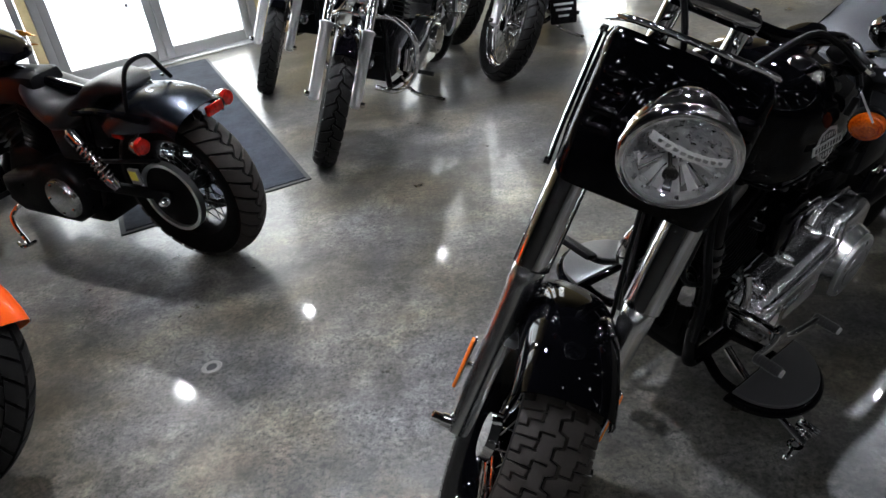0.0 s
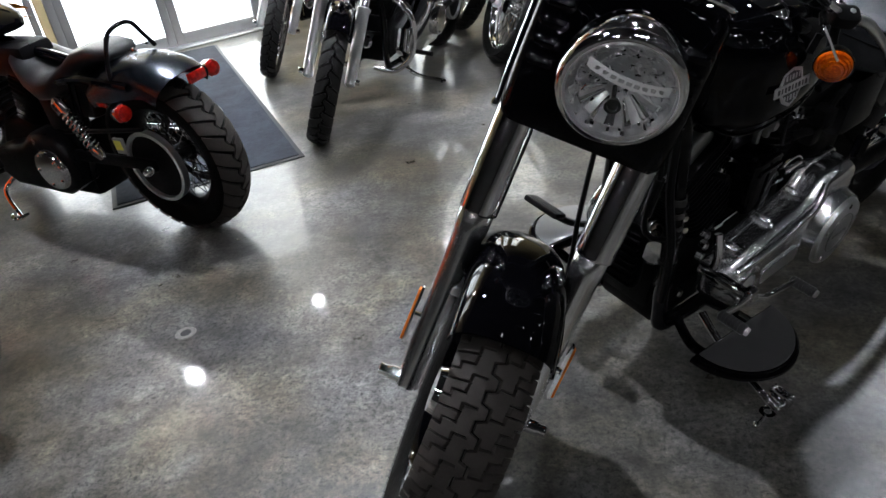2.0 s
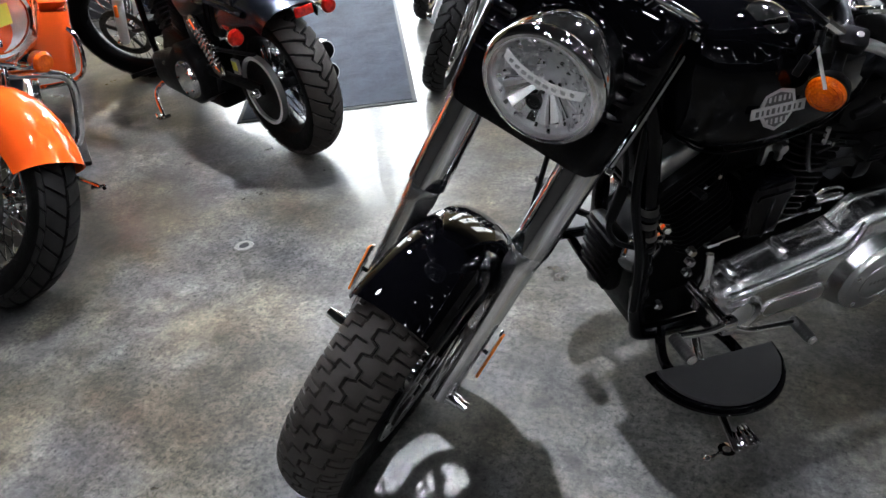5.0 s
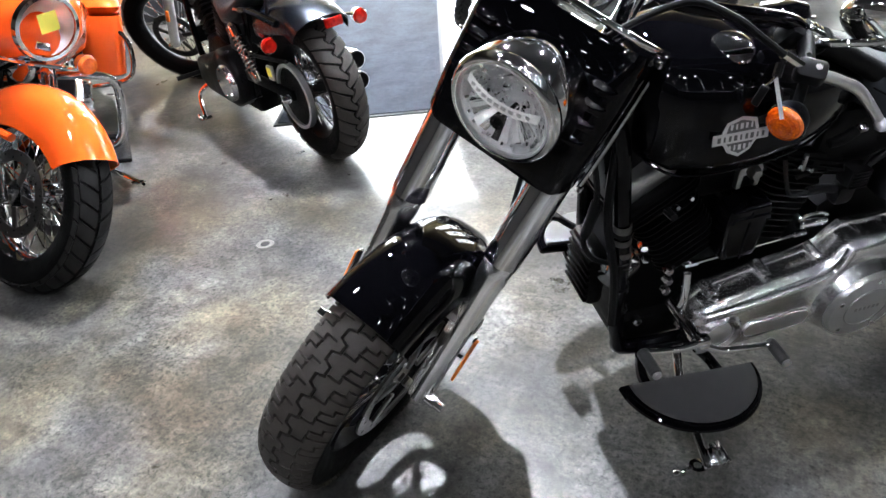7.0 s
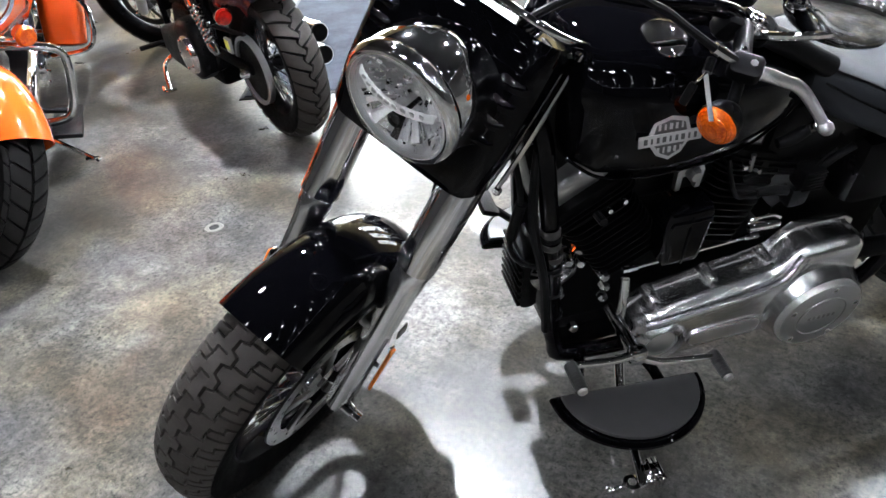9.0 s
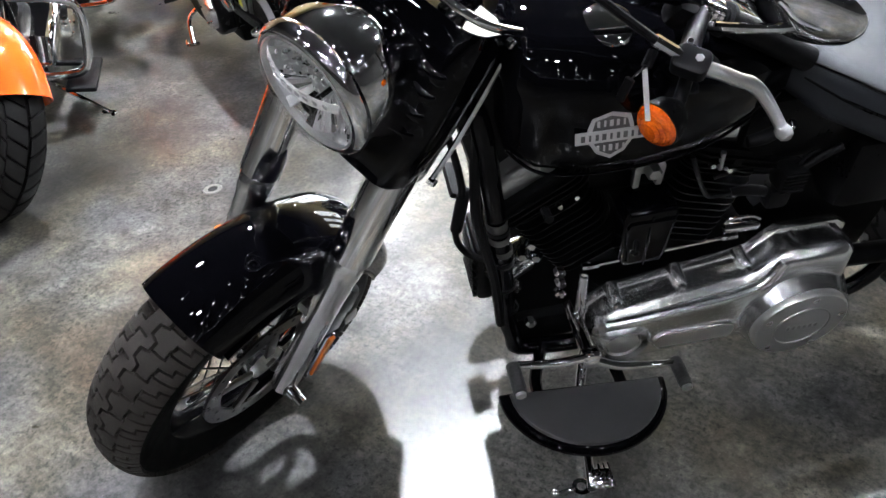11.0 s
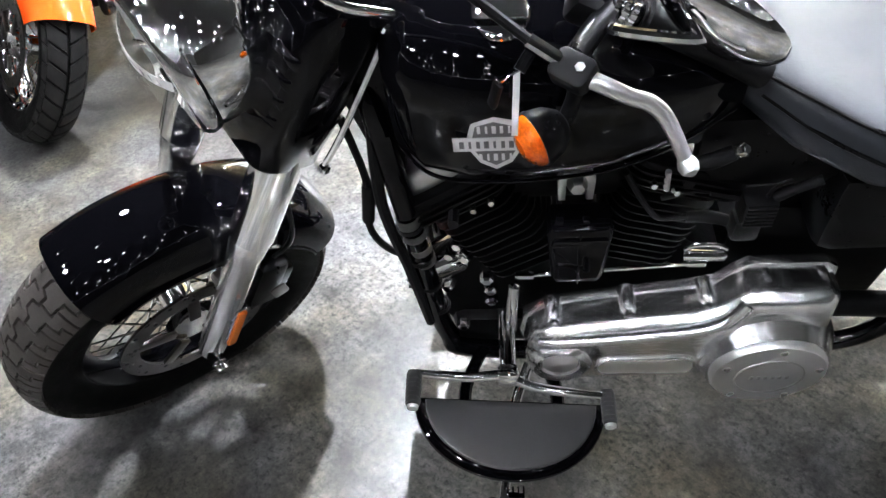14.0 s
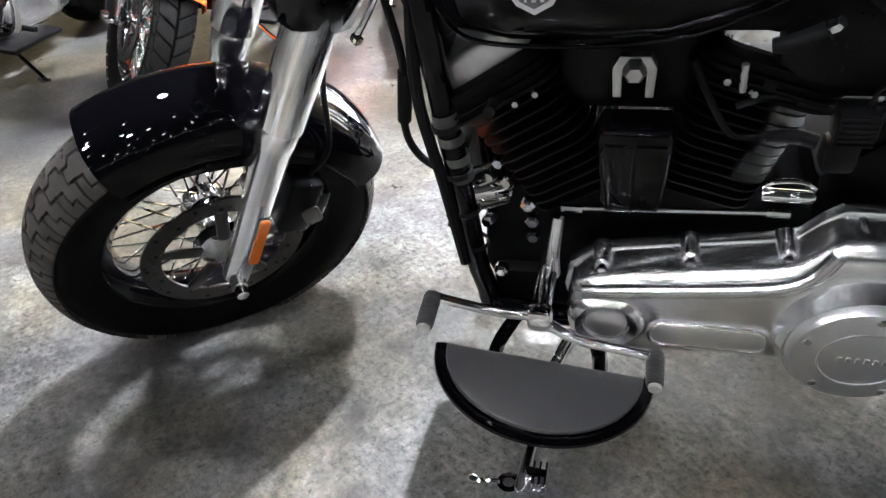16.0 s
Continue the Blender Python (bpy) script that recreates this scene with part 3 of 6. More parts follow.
# small spot lamps on the wall over the doors
spot = None
for u, z, glow in ((-0.75, 2.8, DOOR_SPOT_GLOW), (0.52, 2.56, SPOT_GLOW), (2.02, 2.54, SPOT_GLOW)):
    m = room_at(u, 0.12) @ Matrix.Translation((0, 0, z))
    if glow is SPOT_GLOW and spot is not None:
        copy_thing(spot, m)
        continue
    lit = thing("wall_spot", m, "strong lit spot lamp on a wall bracket above the doors" if glow is DOOR_SPOT_GLOW else "small lit spot lamp on a wall bracket above the doors", "wall lamp", "spot lamps above the doors")
    part("arm", tube([(0, 0.12, 0.1), (0, 0.04, 0.1), (0, 0, 0.03)], 0.01, 8), SATIN, lit)
    part("can", lathe([(-0.03, 0.056), (0.05, 0.048), (0.06, 0.02)], align((0, 0, 0), (0, 0.5, 1)), 16), SATIN, lit)
    part("diffuser", lathe([(-0.036, 0.05), (-0.032, 0.05)], align((0, 0, 0), (0, 0.5, 1)), 16), glow, lit, "glowing lamp diffuser")
    if glow is SPOT_GLOW:
        spot = lit

# the entrance mat
mat_m = Matrix.Translation((1.54, 5.89, 0)) @ Matrix(((-0.479, -0.878, 0, 0), (0.878, -0.479, 0, 0), (0, 0, 1, 0), (0, 0, 0, 1)))
floor_mat = thing("entrance_mat", mat_m, "dark grey carpet entrance mat with a rubber edge on the floor", "mat")
part("border", slab([(0, 0), (2.72, 0), (2.72, 0.84), (0, 0.84)], 0, 0.006, None, 0.004), MAT_EDGE, floor_mat, "black rubber border")
part("carpet", slab([(0.022, 0.022), (2.698, 0.022), (2.698, 0.818), (0.022, 0.818)], 0.004, 0.011, None, 0.002), MAT_PILE, floor_mat, "dark grey carpet pile")

# a small cast ring let into the floor
plug = thing("floor_ring", Matrix.Translation((1.5, 4.58, 0)), "small worn round metal ring let into the concrete floor", "floor fitting")
part("rim", ring([(0.0, 0.016), (0.0025, 0.018), (0.0025, 0.03), (0.0, 0.032)], Matrix(), 28), CAST, plug)
part("plug", lathe([(0.0, 0.016), (0.001, 0.016)], Matrix(), 20), MAT_EDGE, plug)

# an orange-brown timber post and a dark skirting by the side light
structure("trim_post", box((-2.36, 0.07, 1.3), (0.24, 0.12, 2.6), 0.006), WOOD, "orange-brown varnished timber post by the window", category="trim")
structure("baseboard", box((-1.5, 0.06, 0.09), (1.4, 0.1, 0.18), 0.006), MAT_EDGE, "black low skirting under the side light", category="baseboard")


# ---- the black cruiser ----
BIKE = pose(2.9477, 4.5677, 0, 0, 0, -136.94) @ Matrix.Rotation(radians(-12.3), 4, "X")
hero = thing("cruiser_motorcycle", BIKE, "gloss black cruiser motorcycle leaning on its side stand, bars turned", "motorcycle")
HEAD = Vector((0.797, 0, 0.262))
RAKE = Vector((-math.sin(radians(31)), 0, math.cos(radians(31))))
BARS = Matrix.Translation(HEAD) @ Matrix.Rotation(radians(40.7), 4, RAKE) @ Matrix.Translation(-HEAD)
FW = Vector((0.827, 0, 0.28))
FORE = Vector((0.857, 0, 0.515))
STEER = BARS @ Matrix.Translation(FW) @ Matrix.Rotation(radians(3), 4, FORE) @ Matrix.Translation(-FW)


def leg(s, y, off=0.0):
    """A place along the fork, s metres above the axle."""
    return Vector((0.812, y, 0.287)) + RAKE * s + Vector((0.857, 0, 0.515)) * off


wheel(hero, "front_wheel", FW, 0.309, 0.132, 0.205, STEER, "zigzag", disc=(1,), spokes=40, rim_mat=BLACK, disc_r=0.146)
# front mudguard with its dark lining and stays
fend = part("front_fender", fender_mesh(FW, 0.338, 0.088, 0.095, 76, 172, flare=0.04, n=40), BLACK, hero, "gloss black front fender with bright lamp reflections", STEER)
part("fender_trim", tube([FW + Vector((0.262 * math.cos(radians(a)), 0.091, 0.262 * math.sin(radians(a)))) for a in (77, 95, 118, 140, 160, 171)], 0.004, 6), BLACK, fend, "", STEER)
for y in (-1, 1):
    part("fork_slider", lathe([(-0.035, 0.014), (-0.03, 0.024), (0.0, 0.0255), (0.17, 0.0265), (0.29, 0.0285), (0.3, 0.031), (0.335, 0.031), (0.34, 0.028)], align(leg(0, y * 0.11), RAKE), 28), POLISH, hero, "brushed alloy lower fork leg", STEER)
    part("fork_cover", lathe([(0.335, 0.03), (0.34, 0.036), (0.6, 0.036), (0.6, 0.02)], align(leg(0, y * 0.11), RAKE), 28), CHROME, hero, "chrome upper fork cover", STEER)
    nut = part("axle_nut", lathe([(-0.01, 0.014), (0.012, 0.014), (0.013, 0.011), (0.03, 0.011), (0.033, 0.007)], align((FW.x, y * 0.138, FW.z), (0, y, 0)), 12), CHROME, hero, "", STEER)
    lug = lathe([(-0.03, 0.012), (0.03, 0.012), (0.034, 0.008)], align(leg(0.19, y * 0.085), (0, -y, 0.05)), 12)
    box((0, 0, 0), (0.03, 0.05, 0.02), 0.005, align(leg(0.19, y * 0.09), RAKE), lug)
    part("fender_lug", lug, ALLOY, hero, "", STEER)
    holder = slab(rounded(0.022, 0.118, 0.006), 0, 0.004, basis(leg(0.11, y * 0.146), FORE * -y, RAKE), 0.001)
    hold = part("reflector_holder", holder, CHROME, hero, "", STEER)
    part("side_reflector", slab(rounded(0.017, 0.108, 0.004), 0.0045, 0.009, basis(leg(0.11, y * 0.146), FORE * -y, RAKE), 0.002), AMBER_REFLECTOR, hold, "amber side reflector", STEER)
    part("holder_post", lathe([(0, 0.006), (0.03, 0.006)], align(leg(0.11, y * 0.12), (0, y, 0)), 8), CHROME, hold, "", STEER)
# brake caliper behind the left leg, with its hose
cal = bmesh.new()
box((0, 0, 0), (0.055, 0.06, 0.125), 0.012, align(leg(0.13, 0.085, -0.085), RAKE), cal)
box((0.0, 0, 0), (0.04, 0.075, 0.06), 0.008, align(leg(0.13, 0.085, -0.1), RAKE), cal)
caliper = part("brake_caliper", cal, SATIN, hero, "black brake caliper", STEER)
part("caliper_badge", slab(rounded(0.03, 0.045, 0.008), 0, 0.002, align(leg(0.13, 0.1232, -0.1), (0, 1, 0)), 0.001), DISC, caliper, "", STEER)
part("brake_hose", tube([leg(0.2, 0.09, -0.09), leg(0.27, 0.1, -0.1), leg(0.38, 0.07, -0.07), leg(0.52, 0.04, -0.05)], 0.005, 8), GRIP, hero, "", STEER)

# fork nacelle: black sheet metal wrapped round the legs, with louvres, trim strips and a top bar
rings = []
for s, hw, f0, f1 in ((0.51, 0.135, -0.045, 0.045), (0.525, 0.145, -0.055, 0.05), (0.6, 0.149, -0.06, 0.052), (0.7, 0.15, -0.066, 0.05), (0.76, 0.149, -0.068, 0.048), (0.775, 0.142, -0.06, 0.04)):
    o = rounded(f1 - f0, 2 * hw, 0.035, 5, (f0 + f1) / 2, 0)
    rings.append([leg(s, y, x) for x, y in o])
nac = part("fork_nacelle", loft(rings), BLACK, hero, "gloss black fork nacelle", STEER)
for y in (-1, 1):
    part("nacelle_strip", tube([leg(0.52, y * 0.15, -0.045), leg(0.6, y * 0.153, -0.05), leg(0.77, y * 0.154, -0.05)], 0.0045, 8), CHROME, nac, "chrome edge strip", STEER)
    for s in (0.52, 0.765):
        part("nacelle_bolt", bolt(bmesh.new(), leg(s, y * 0.151, -0.045), (0, y, 0), 0.008, 0.008), CHROME, nac, "", STEER)
    for i in range(4):
        s = 0.612 + i * 0.031
        lv = loft([[leg(s + dz * k, y * yy, face + dx * k) for dz, dx in ((-0.008, -0.003), (-0.009, 0.002), (-0.006, 0.0055), (0.002, 0.006), (0.009, 0.003), (0.014, -0.003))]
                   for yy, face, k in ((0.089, 0.049, 0.1), (0.093, 0.0495, 0.75), (0.1, 0.0495, 1), (0.118, 0.048, 1), (0.13, 0.044, 1), (0.138, 0.038, 0.8), (0.142, 0.034, 0.1))])
        part("louvre", lv, BLACK, nac, "", STEER, 60)
part("top_bar", tube([leg(0.785, -0.155, -0.045), leg(0.79, -0.135, 0.02), leg(0.792, -0.08, 0.04), leg(0.792, 0.08, 0.04), leg(0.79, 0.135, 0.02), leg(0.785, 0.155, -0.045)], 0.0062, 10), CHROME, nac, "chrome top trim bar", STEER)
# headlamp: bucket, bezel, bowl, lens, bulb shield and a paper strip
LAMP = align((0.6, 0.011, 0.882), Vector((1, 0.016, 0.036)))
lamp_unit = part("headlamp", lathe([(-0.14, 0.001), (-0.139, 0.03), (-0.127, 0.056), (-0.105, 0.077), (-0.082, 0.086), (-0.06, 0.0925), (-0.04, 0.095), (-0.022, 0.0948), (-0.01, 0.093), (-0.004, 0.09), (-0.003, 0.085)], LAMP, 64, caps=False), CHROME, hero, "round headlamp in a chrome bucket", STEER)
LAMP = LAMP @ Matrix.Translation((0, 0, 0.002)) @ Matrix.Scale(0.93, 4)
part("bezel", ring([(-0.032, 0.094), (-0.031, 0.098), (-0.028, 0.1005), (-0.024, 0.1), (-0.021, 0.0985), (-0.018, 0.1), (-0.014, 0.1035), (-0.008, 0.1055), (-0.001, 0.1055), (0.005, 0.103), (0.009, 0.099), (0.011, 0.095), (0.011, 0.091), (0.004, 0.091), (-0.02, 0.092)], LAMP, 56), CHROME, lamp_unit, "chrome bezel ring", STEER)
part("inner_ring", ring([(0.0, 0.091), (0.01, 0.092), (0.012, 0.088), (0.002, 0.087)], LAMP, 48), ALLOY, lamp_unit, "", STEER)
part("bowl", lathe([(0.006, 0.089), (-0.012, 0.082), (-0.03, 0.068), (-0.046, 0.05), (-0.056, 0.03), (-0.06, 0.002)], LAMP, 30, caps=False), FACET, lamp_unit, "faceted reflector bowl", STEER, 4)
for i in range(12):
    a = radians(188 + i * 15)
    p = LAMP @ Matrix.Rotation(a, 4, "Z")
    part("flute", slab([(0.03, -0.004), (0.076, -0.0085), (0.076, 0.0085), (0.03, 0.004)], -0.001, 0.002, p @ Matrix.Translation((0, 0, -0.034)) @ Matrix.Rotation(radians(-40 + 7 * (i % 3)), 4, "Y") @ Matrix.Rotation(radians(-24 + 17 * (i * 5 % 4)), 4, "X"), 0.001), FACET if i % 2 else CHROME, lamp_unit, "", STEER)
rng = random.Random(9)
for i in range(300):
    a, k = rng.uniform(0, 2 * math.pi), math.sqrt(rng.uniform(0.0003, 0.0073))
    tile = Matrix.Rotation(a, 4, "Z") @ Matrix.Translation((k, 0, -0.052 + 0.044 * (k / 0.08) ** 2)) @ Matrix.Rotation(radians(-20 - 420 * k + rng.uniform(-26, 26)), 4, "Y") @ Matrix.Rotation(radians(rng.uniform(-30, 30)), 4, "X")
    part("facet", box((0, 0, 0.001), (rng.uniform(0.006, 0.012), rng.uniform(0.005, 0.009), 0.002), 0, LAMP @ tile), FACET if i % 2 else CHROME, lamp_unit, "", STEER)
part("bulb_shield", lathe([(-0.06, 0.004), (-0.008, 0.004), (-0.007, 0.012), (0.002, 0.014), (0.004, 0.012), (0.004, 0.0085), (0.0, 0.0075), (0.0, 0.003)], LAMP @ Matrix.Translation((0, -0.026, 0.008)), 24), SATIN, lamp_unit, "dark bulb shield", STEER)
lens = part("lens", lathe([(0.008, 0.091), (0.014, 0.089), (0.022, 0.083), (0.03, 0.072), (0.036, 0.057), (0.041, 0.038), (0.0435, 0.018), (0.044, 0.002)], LAMP, 44, caps=False), LENS, lamp_unit, "clear glass lens", STEER)
lens.visible_shadow = False
strip = bmesh.new()
sp = [(i / 10 - 1) * 0.069 for i in range(21)]
loft([[LAMP @ Vector((x, yy, 0.044 - 4.6 * (x * x + 0.0014) - dz)) for yy, dz in ((0.029, 0), (0.045, 0.003), (0.045, 0.0036), (0.029, 0.0006))] for x in sp], True, strip)
part("paper_strip", strip, PAPER, lamp_unit, "white paper strip with unreadable print", STEER)
for i in range(9):
    part("print_bar", box((-0.052 + i * 0.013, 0.037, 0.0428 - 4.6 * ((-0.052 + i * 0.013) ** 2 + 0.0014)), (0.009, 0.006, 0.0016), 0, LAMP), PRINT, lamp_unit, "", STEER)

# risers, handlebar and its fittings
for y in (-1, 1):
    rz = part("riser", lathe([(0, 0.021), (0.006, 0.023), (0.05, 0.017), (0.1, 0.018), (0.118, 0.02), (0.13, 0.014)], align((0.372, y * 0.062, 0.9), (-0.3, 0, 1)), 20), CHROME, hero, "chrome handlebar riser", STEER)
    part("riser_bolt", bolt(bmesh.new(), (0.35, y * 0.062, 1.028), (-0.3, 0, 1), 0.007), CHROME, rz, "", STEER)
part("riser_clamp", box((0.352, 0, 1.012), (0.042, 0.16, 0.03), 0.009), CHROME, hero, "", STEER)
part("gauge", lathe([(0, 0.03), (0.006, 0.042), (0.014, 0.044), (0.016, 0.038)], align((0.41, 0, 0.93), (-0.2, 0, 1)), 28), SATIN, hero, "", STEER)
barpath = [(0.35, -0.02, 1.012), (0.345, 0.07, 1.012), (0.32, 0.13, 1.02), (0.26, 0.19, 1.015), (0.2, 0.232, 0.995), (0.164, 0.262, 0.968), (0.1, 0.33, 0.934), (0.044, 0.39, 0.903)]
both = [(x, -y - 0.04, z) for x, y, z in reversed(barpath[1:])] + barpath
bar = part("handlebar", tube(both, 0.0127, 12), BLACK, hero, "gloss black handlebar", BARS)
GRIPWAY = Vector((-0.63, 0.66, -0.33)).normalized()
for y in (-1, 1):
    f = BARS @ Matrix.Translation((0, -0.02 + 0.02 * y, 0)) @ Matrix.Diagonal((1, y, 1, 1))
    part("grip", tube([(0.15, 0.277, 0.96), (0.1, 0.33, 0.934), (0.04, 0.394, 0.9)], [0.017, 0.0185, 0.018, 0.019], 16), GRIP, bar, "black rubber grip", f)
    part("grip_flange", lathe([(0, 0.018), (0.002, 0.024), (0.008, 0.024), (0.01, 0.018)], align((0.148, 0.279, 0.959), GRIPWAY), 18), GRIP, bar, "", f)
    for i in range(3):
        part("clamp_band", lathe([(0, 0.019), (0.002, 0.022), (0.008, 0.022), (0.01, 0.019)], align(Vector((0.178, 0.25, 0.975)) + GRIPWAY * 0.011 * i, GRIPWAY), 18), CHROME, bar, "", f)
    part("switch_box", box((0, 0, 0), (0.036, 0.042, 0.04), 0.012, align((0.2, 0.24, 0.975), GRIPWAY)), SATIN, bar, "black switch housing", f)
    part("lever_bracket", slab(rounded(0.046, 0.036, 0.01), -0.011, 0.011, align((0.265, 0.3, 0.987), (0.35, -0.1, 1)) @ Matrix.Rotation(radians(35), 4, "Z"), 0.005), SATIN, bar, "black lever bracket", f)
    part("pivot_pin", bolt(bmesh.new(), (0.262, 0.306, 0.996), (0.35, -0.1, 1), 0.0065, 0.005), ALLOY, bar, "", f)
    part("clamp_bolt", bolt(bmesh.new(), (0.25, 0.283, 0.995), (0.35, -0.1, 1), 0.0045, 0.006), CHROME, bar, "", f)
    part("bracket_arm", tube([(0.178, 0.258, 0.975), (0.215, 0.272, 0.982), (0.252, 0.288, 0.985)], 0.013, 10), SATIN, bar, "", f)
    lv = tube([(0.262, 0.306, 0.984), (0.247, 0.334, 0.985), (0.231, 0.355, 0.979), (0.216, 0.368, 0.972), (0.207, 0.386, 0.963), (0.207, 0.413, 0.951), (0.21, 0.436, 0.941)], [0.01, 0.0095, 0.009, 0.0095, 0.009, 0.008, 0.0075], 12)
    lathe([(-0.012, 0.003), (-0.008, 0.009), (0, 0.0115), (0.008, 0.009), (0.012, 0.003)], align((0.21, 0.44, 0.939), (0.2, 0.8, -0.1)), 12, lv)
    part("lever", lv, ALLOY, bar, "satin alloy lever with a ball end", f)
    part("cable", tube([(0.287, 0.255, 1.0), (0.31, 0.21, 1.02), (0.335, 0.165, 1.04), (0.38, 0.1, 1.05), (0.43, 0.04, 0.98), (0.42, 0.0, 0.88)], 0.0058, 8), GRIP, bar, "", f)
    part("cable_sleeve", tube([(0.27, 0.283, 0.989), (0.289, 0.252, 1.002)], 0.008, 8), CHROME, bar, "", f)
    # indicator with tag, and mirror
    sm = align((0.319, 0.321, 0.927), (1, -0.1, -0.12))
    sm = sm @ Matrix.Scale(0.88, 4)
    st = part("turn_signal", lathe([(-0.042, 0.012), (-0.038, 0.02), (-0.024, 0.031), (-0.004, 0.036), (0.0, 0.036)], sm, 28), SATIN, hero, "black turn signal with an amber lens", f)
    part("signal_lens", lathe([(0.0, 0.035), (0.007, 0.0345), (0.0105, 0.032), (0.0095, 0.0305), (0.015, 0.0275), (0.0145, 0.0255), (0.019, 0.0215), (0.0185, 0.0195), (0.0225, 0.0145), (0.022, 0.0125), (0.0245, 0.006), (0.025, 0.002)], sm, 28), AMBER, st, "amber lens", f)
    part("signal_ring", ring([(-0.003, 0.034), (-0.003, 0.037), (0.002, 0.037), (0.002, 0.034)], sm, 32), SATIN, st, "", f)
    part("signal_stalk", tube([(0.28, 0.322, 0.925), (0.262, 0.31, 0.945), (0.255, 0.3, 0.97)], 0.009, 10), SATIN, st, "", f)
    if y > 0:
        q = Vector((0.341, 0.314, 0.944)) - Vector((0.306, 0.265, 0.975))
        part("paper_tag", box((0, 0, 0.032), (0.007, 0.0012, 0.066), 0, align((0.309, 0.265, 0.976), q)), SILVER, st, "narrow pale grey tag", BARS)
        part("key_fob", box((0, 0, 0.016), (0.013, 0.007, 0.036), 0.003, align((0.33, 0.262, 0.968), (0.25, 0.12, -1))), GRIP, st, "black plastic key fob", BARS)
        part("fob_ring", tube([(0.33, 0.262, 0.968), (0.32, 0.264, 0.976), (0.306, 0.265, 0.978)], 0.0016, 6), CHROME, st, "", BARS)
        part("tag_clip", tube([(0.288, 0.258, 0.985), (0.306, 0.265, 0.976)], 0.007, 8), SATIN, st, "", BARS)
    mm = basis((0.138, 0.351, 1.036), Vector((-0.015, 0.138, 0.047)), Vector((-0.06, 0.06, -0.13))) @ Matrix.Diagonal((1.26, 0.95, 1, 1))
    mir = part("mirror", lathe([(-0.026, 0.012), (-0.022, 0.035), (-0.01, 0.054), (0.0, 0.06), (0.008, 0.06), (0.01, 0.056), (0.007, 0.054)], mm, 36), CHROME, hero, "chrome oval mirror", f)
    part("mirror_stem", tube([(0.2, 0.285, 0.99), (0.212, 0.298, 1.009), (0.19, 0.328, 1.018), (0.165, 0.352, 1.022), (0.15, 0.362, 1.026)], [0.008, 0.0062, 0.0062, 0.0062, 0.007], 8), CHROME, mir, "", f)

# tank with its console, filler caps and a plain bar-and-shield emblem
rings = []
for x, zc, hw, hh, lowz in ((0.337, 0.835, 0.05, 0.04, 0.765), (0.327, 0.825, 0.1, 0.075, 0.717), (0.29, 0.815, 0.137, 0.095, 0.701), (0.23, 0.81, 0.155, 0.105, 0.697), (0.15, 0.8, 0.158, 0.103, 0.697), (0.06, 0.79, 0.148, 0.092, 0.7),
                            (-0.03, 0.78, 0.122, 0.07, 0.718), (-0.1, 0.775, 0.085, 0.042, 0.74), (-0.13, 0.77, 0.045, 0.02, 0.752)):
    r = []
    top = zc + hh
    for i in range(36):
        a = 2 * math.pi * i / 36
        cs, sn = math.cos(a), math.sin(a)
        y = hw * math.copysign(abs(cs) ** (0.75 if sn >= 0 else 0.2), cs)
        z = (zc + (top - zc) * abs(sn) ** 0.8) if sn >= 0 else (zc - (zc - lowz) * abs(sn) ** 0.55)
        r.append(Vector((x, y, z)))
    rings.append(r)
tank = part("fuel_tank", loft(rings), BLACK, hero, "gloss black teardrop fuel tank", angle=60)
part("tank_seam", tube([(0.325, 0.086, 0.72), (0.29, 0.122, 0.704), (0.24, 0.138, 0.7), (0.15, 0.142, 0.7), (0.05, 0.132, 0.704), (-0.03, 0.11, 0.722), (-0.1, 0.076, 0.743)], 0.003, 8), BLACK, tank)
part("console", lathe([(0, 0.055), (0.012, 0.052), (0.022, 0.04), (0.026, 0.01)], Matrix.Translation((0.1, 0, 0.888)) @ Matrix.Rotation(radians(7), 4, "Y") @ Matrix.Diagonal((2.0, 0.8, 1, 1)), 32), BLACK, tank, "gloss black tank console")
for y in (-1, 1):
    cap = bmesh.new()
    lathe([(-0.006, 0.034), (0.002, 0.037), (0.007, 0.035), (0.011, 0.027), (0.013, 0.008)], align((0.19, y * 0.075, 0.897), (0.05, y * 0.35, 1)), 30, cap)
    part("filler_cap", cap, CHROME, tank, "chrome domed filler cap")
EM = Matrix.Translation((0.198, 0.1585, 0.786)) @ Matrix.Rotation(radians(-4), 4, "Z") @ Matrix.Rotation(radians(10), 4, "X") @ SIDE @ Matrix.Rotation(radians(-2), 4, "Z") @ Matrix.Diagonal((0.88, 0.84, 1, 1))
shield = [(-0.03, 0.034), (0, 0.043), (0.03, 0.034), (0.036, 0.012), (0.034, -0.012), (0.022, -0.032), (0, -0.044), (-0.022, -0.032), (-0.034, -0.012), (-0.036, 0.012)]
emb = part("tank_emblem", slab(shield, 0, 0.003, EM, 0.001), SILVER, tank, "silver shield emblem with a cross bar")
part("emblem_field", slab([(x * 0.82, y * 0.82) for x, y in shield], 0.0032, 0.0038, EM), GREYBAR, emb)
part("emblem_bar", slab([(-0.056, -0.011), (0.056, -0.011), (0.056, 0.011), (-0.056, 0.011)], 0.003, 0.0052, EM, 0.001), SILVER, emb, "silver cross bar")
for i in range(9):
    part("emblem_stroke", box((-0.044 + i * 0.011, 0, 0.0055), (0.0035 + 0.003 * ((i * 5 + 1) % 3) / 2, 0.011, 0.0008), 0, EM), GREYBAR, emb)
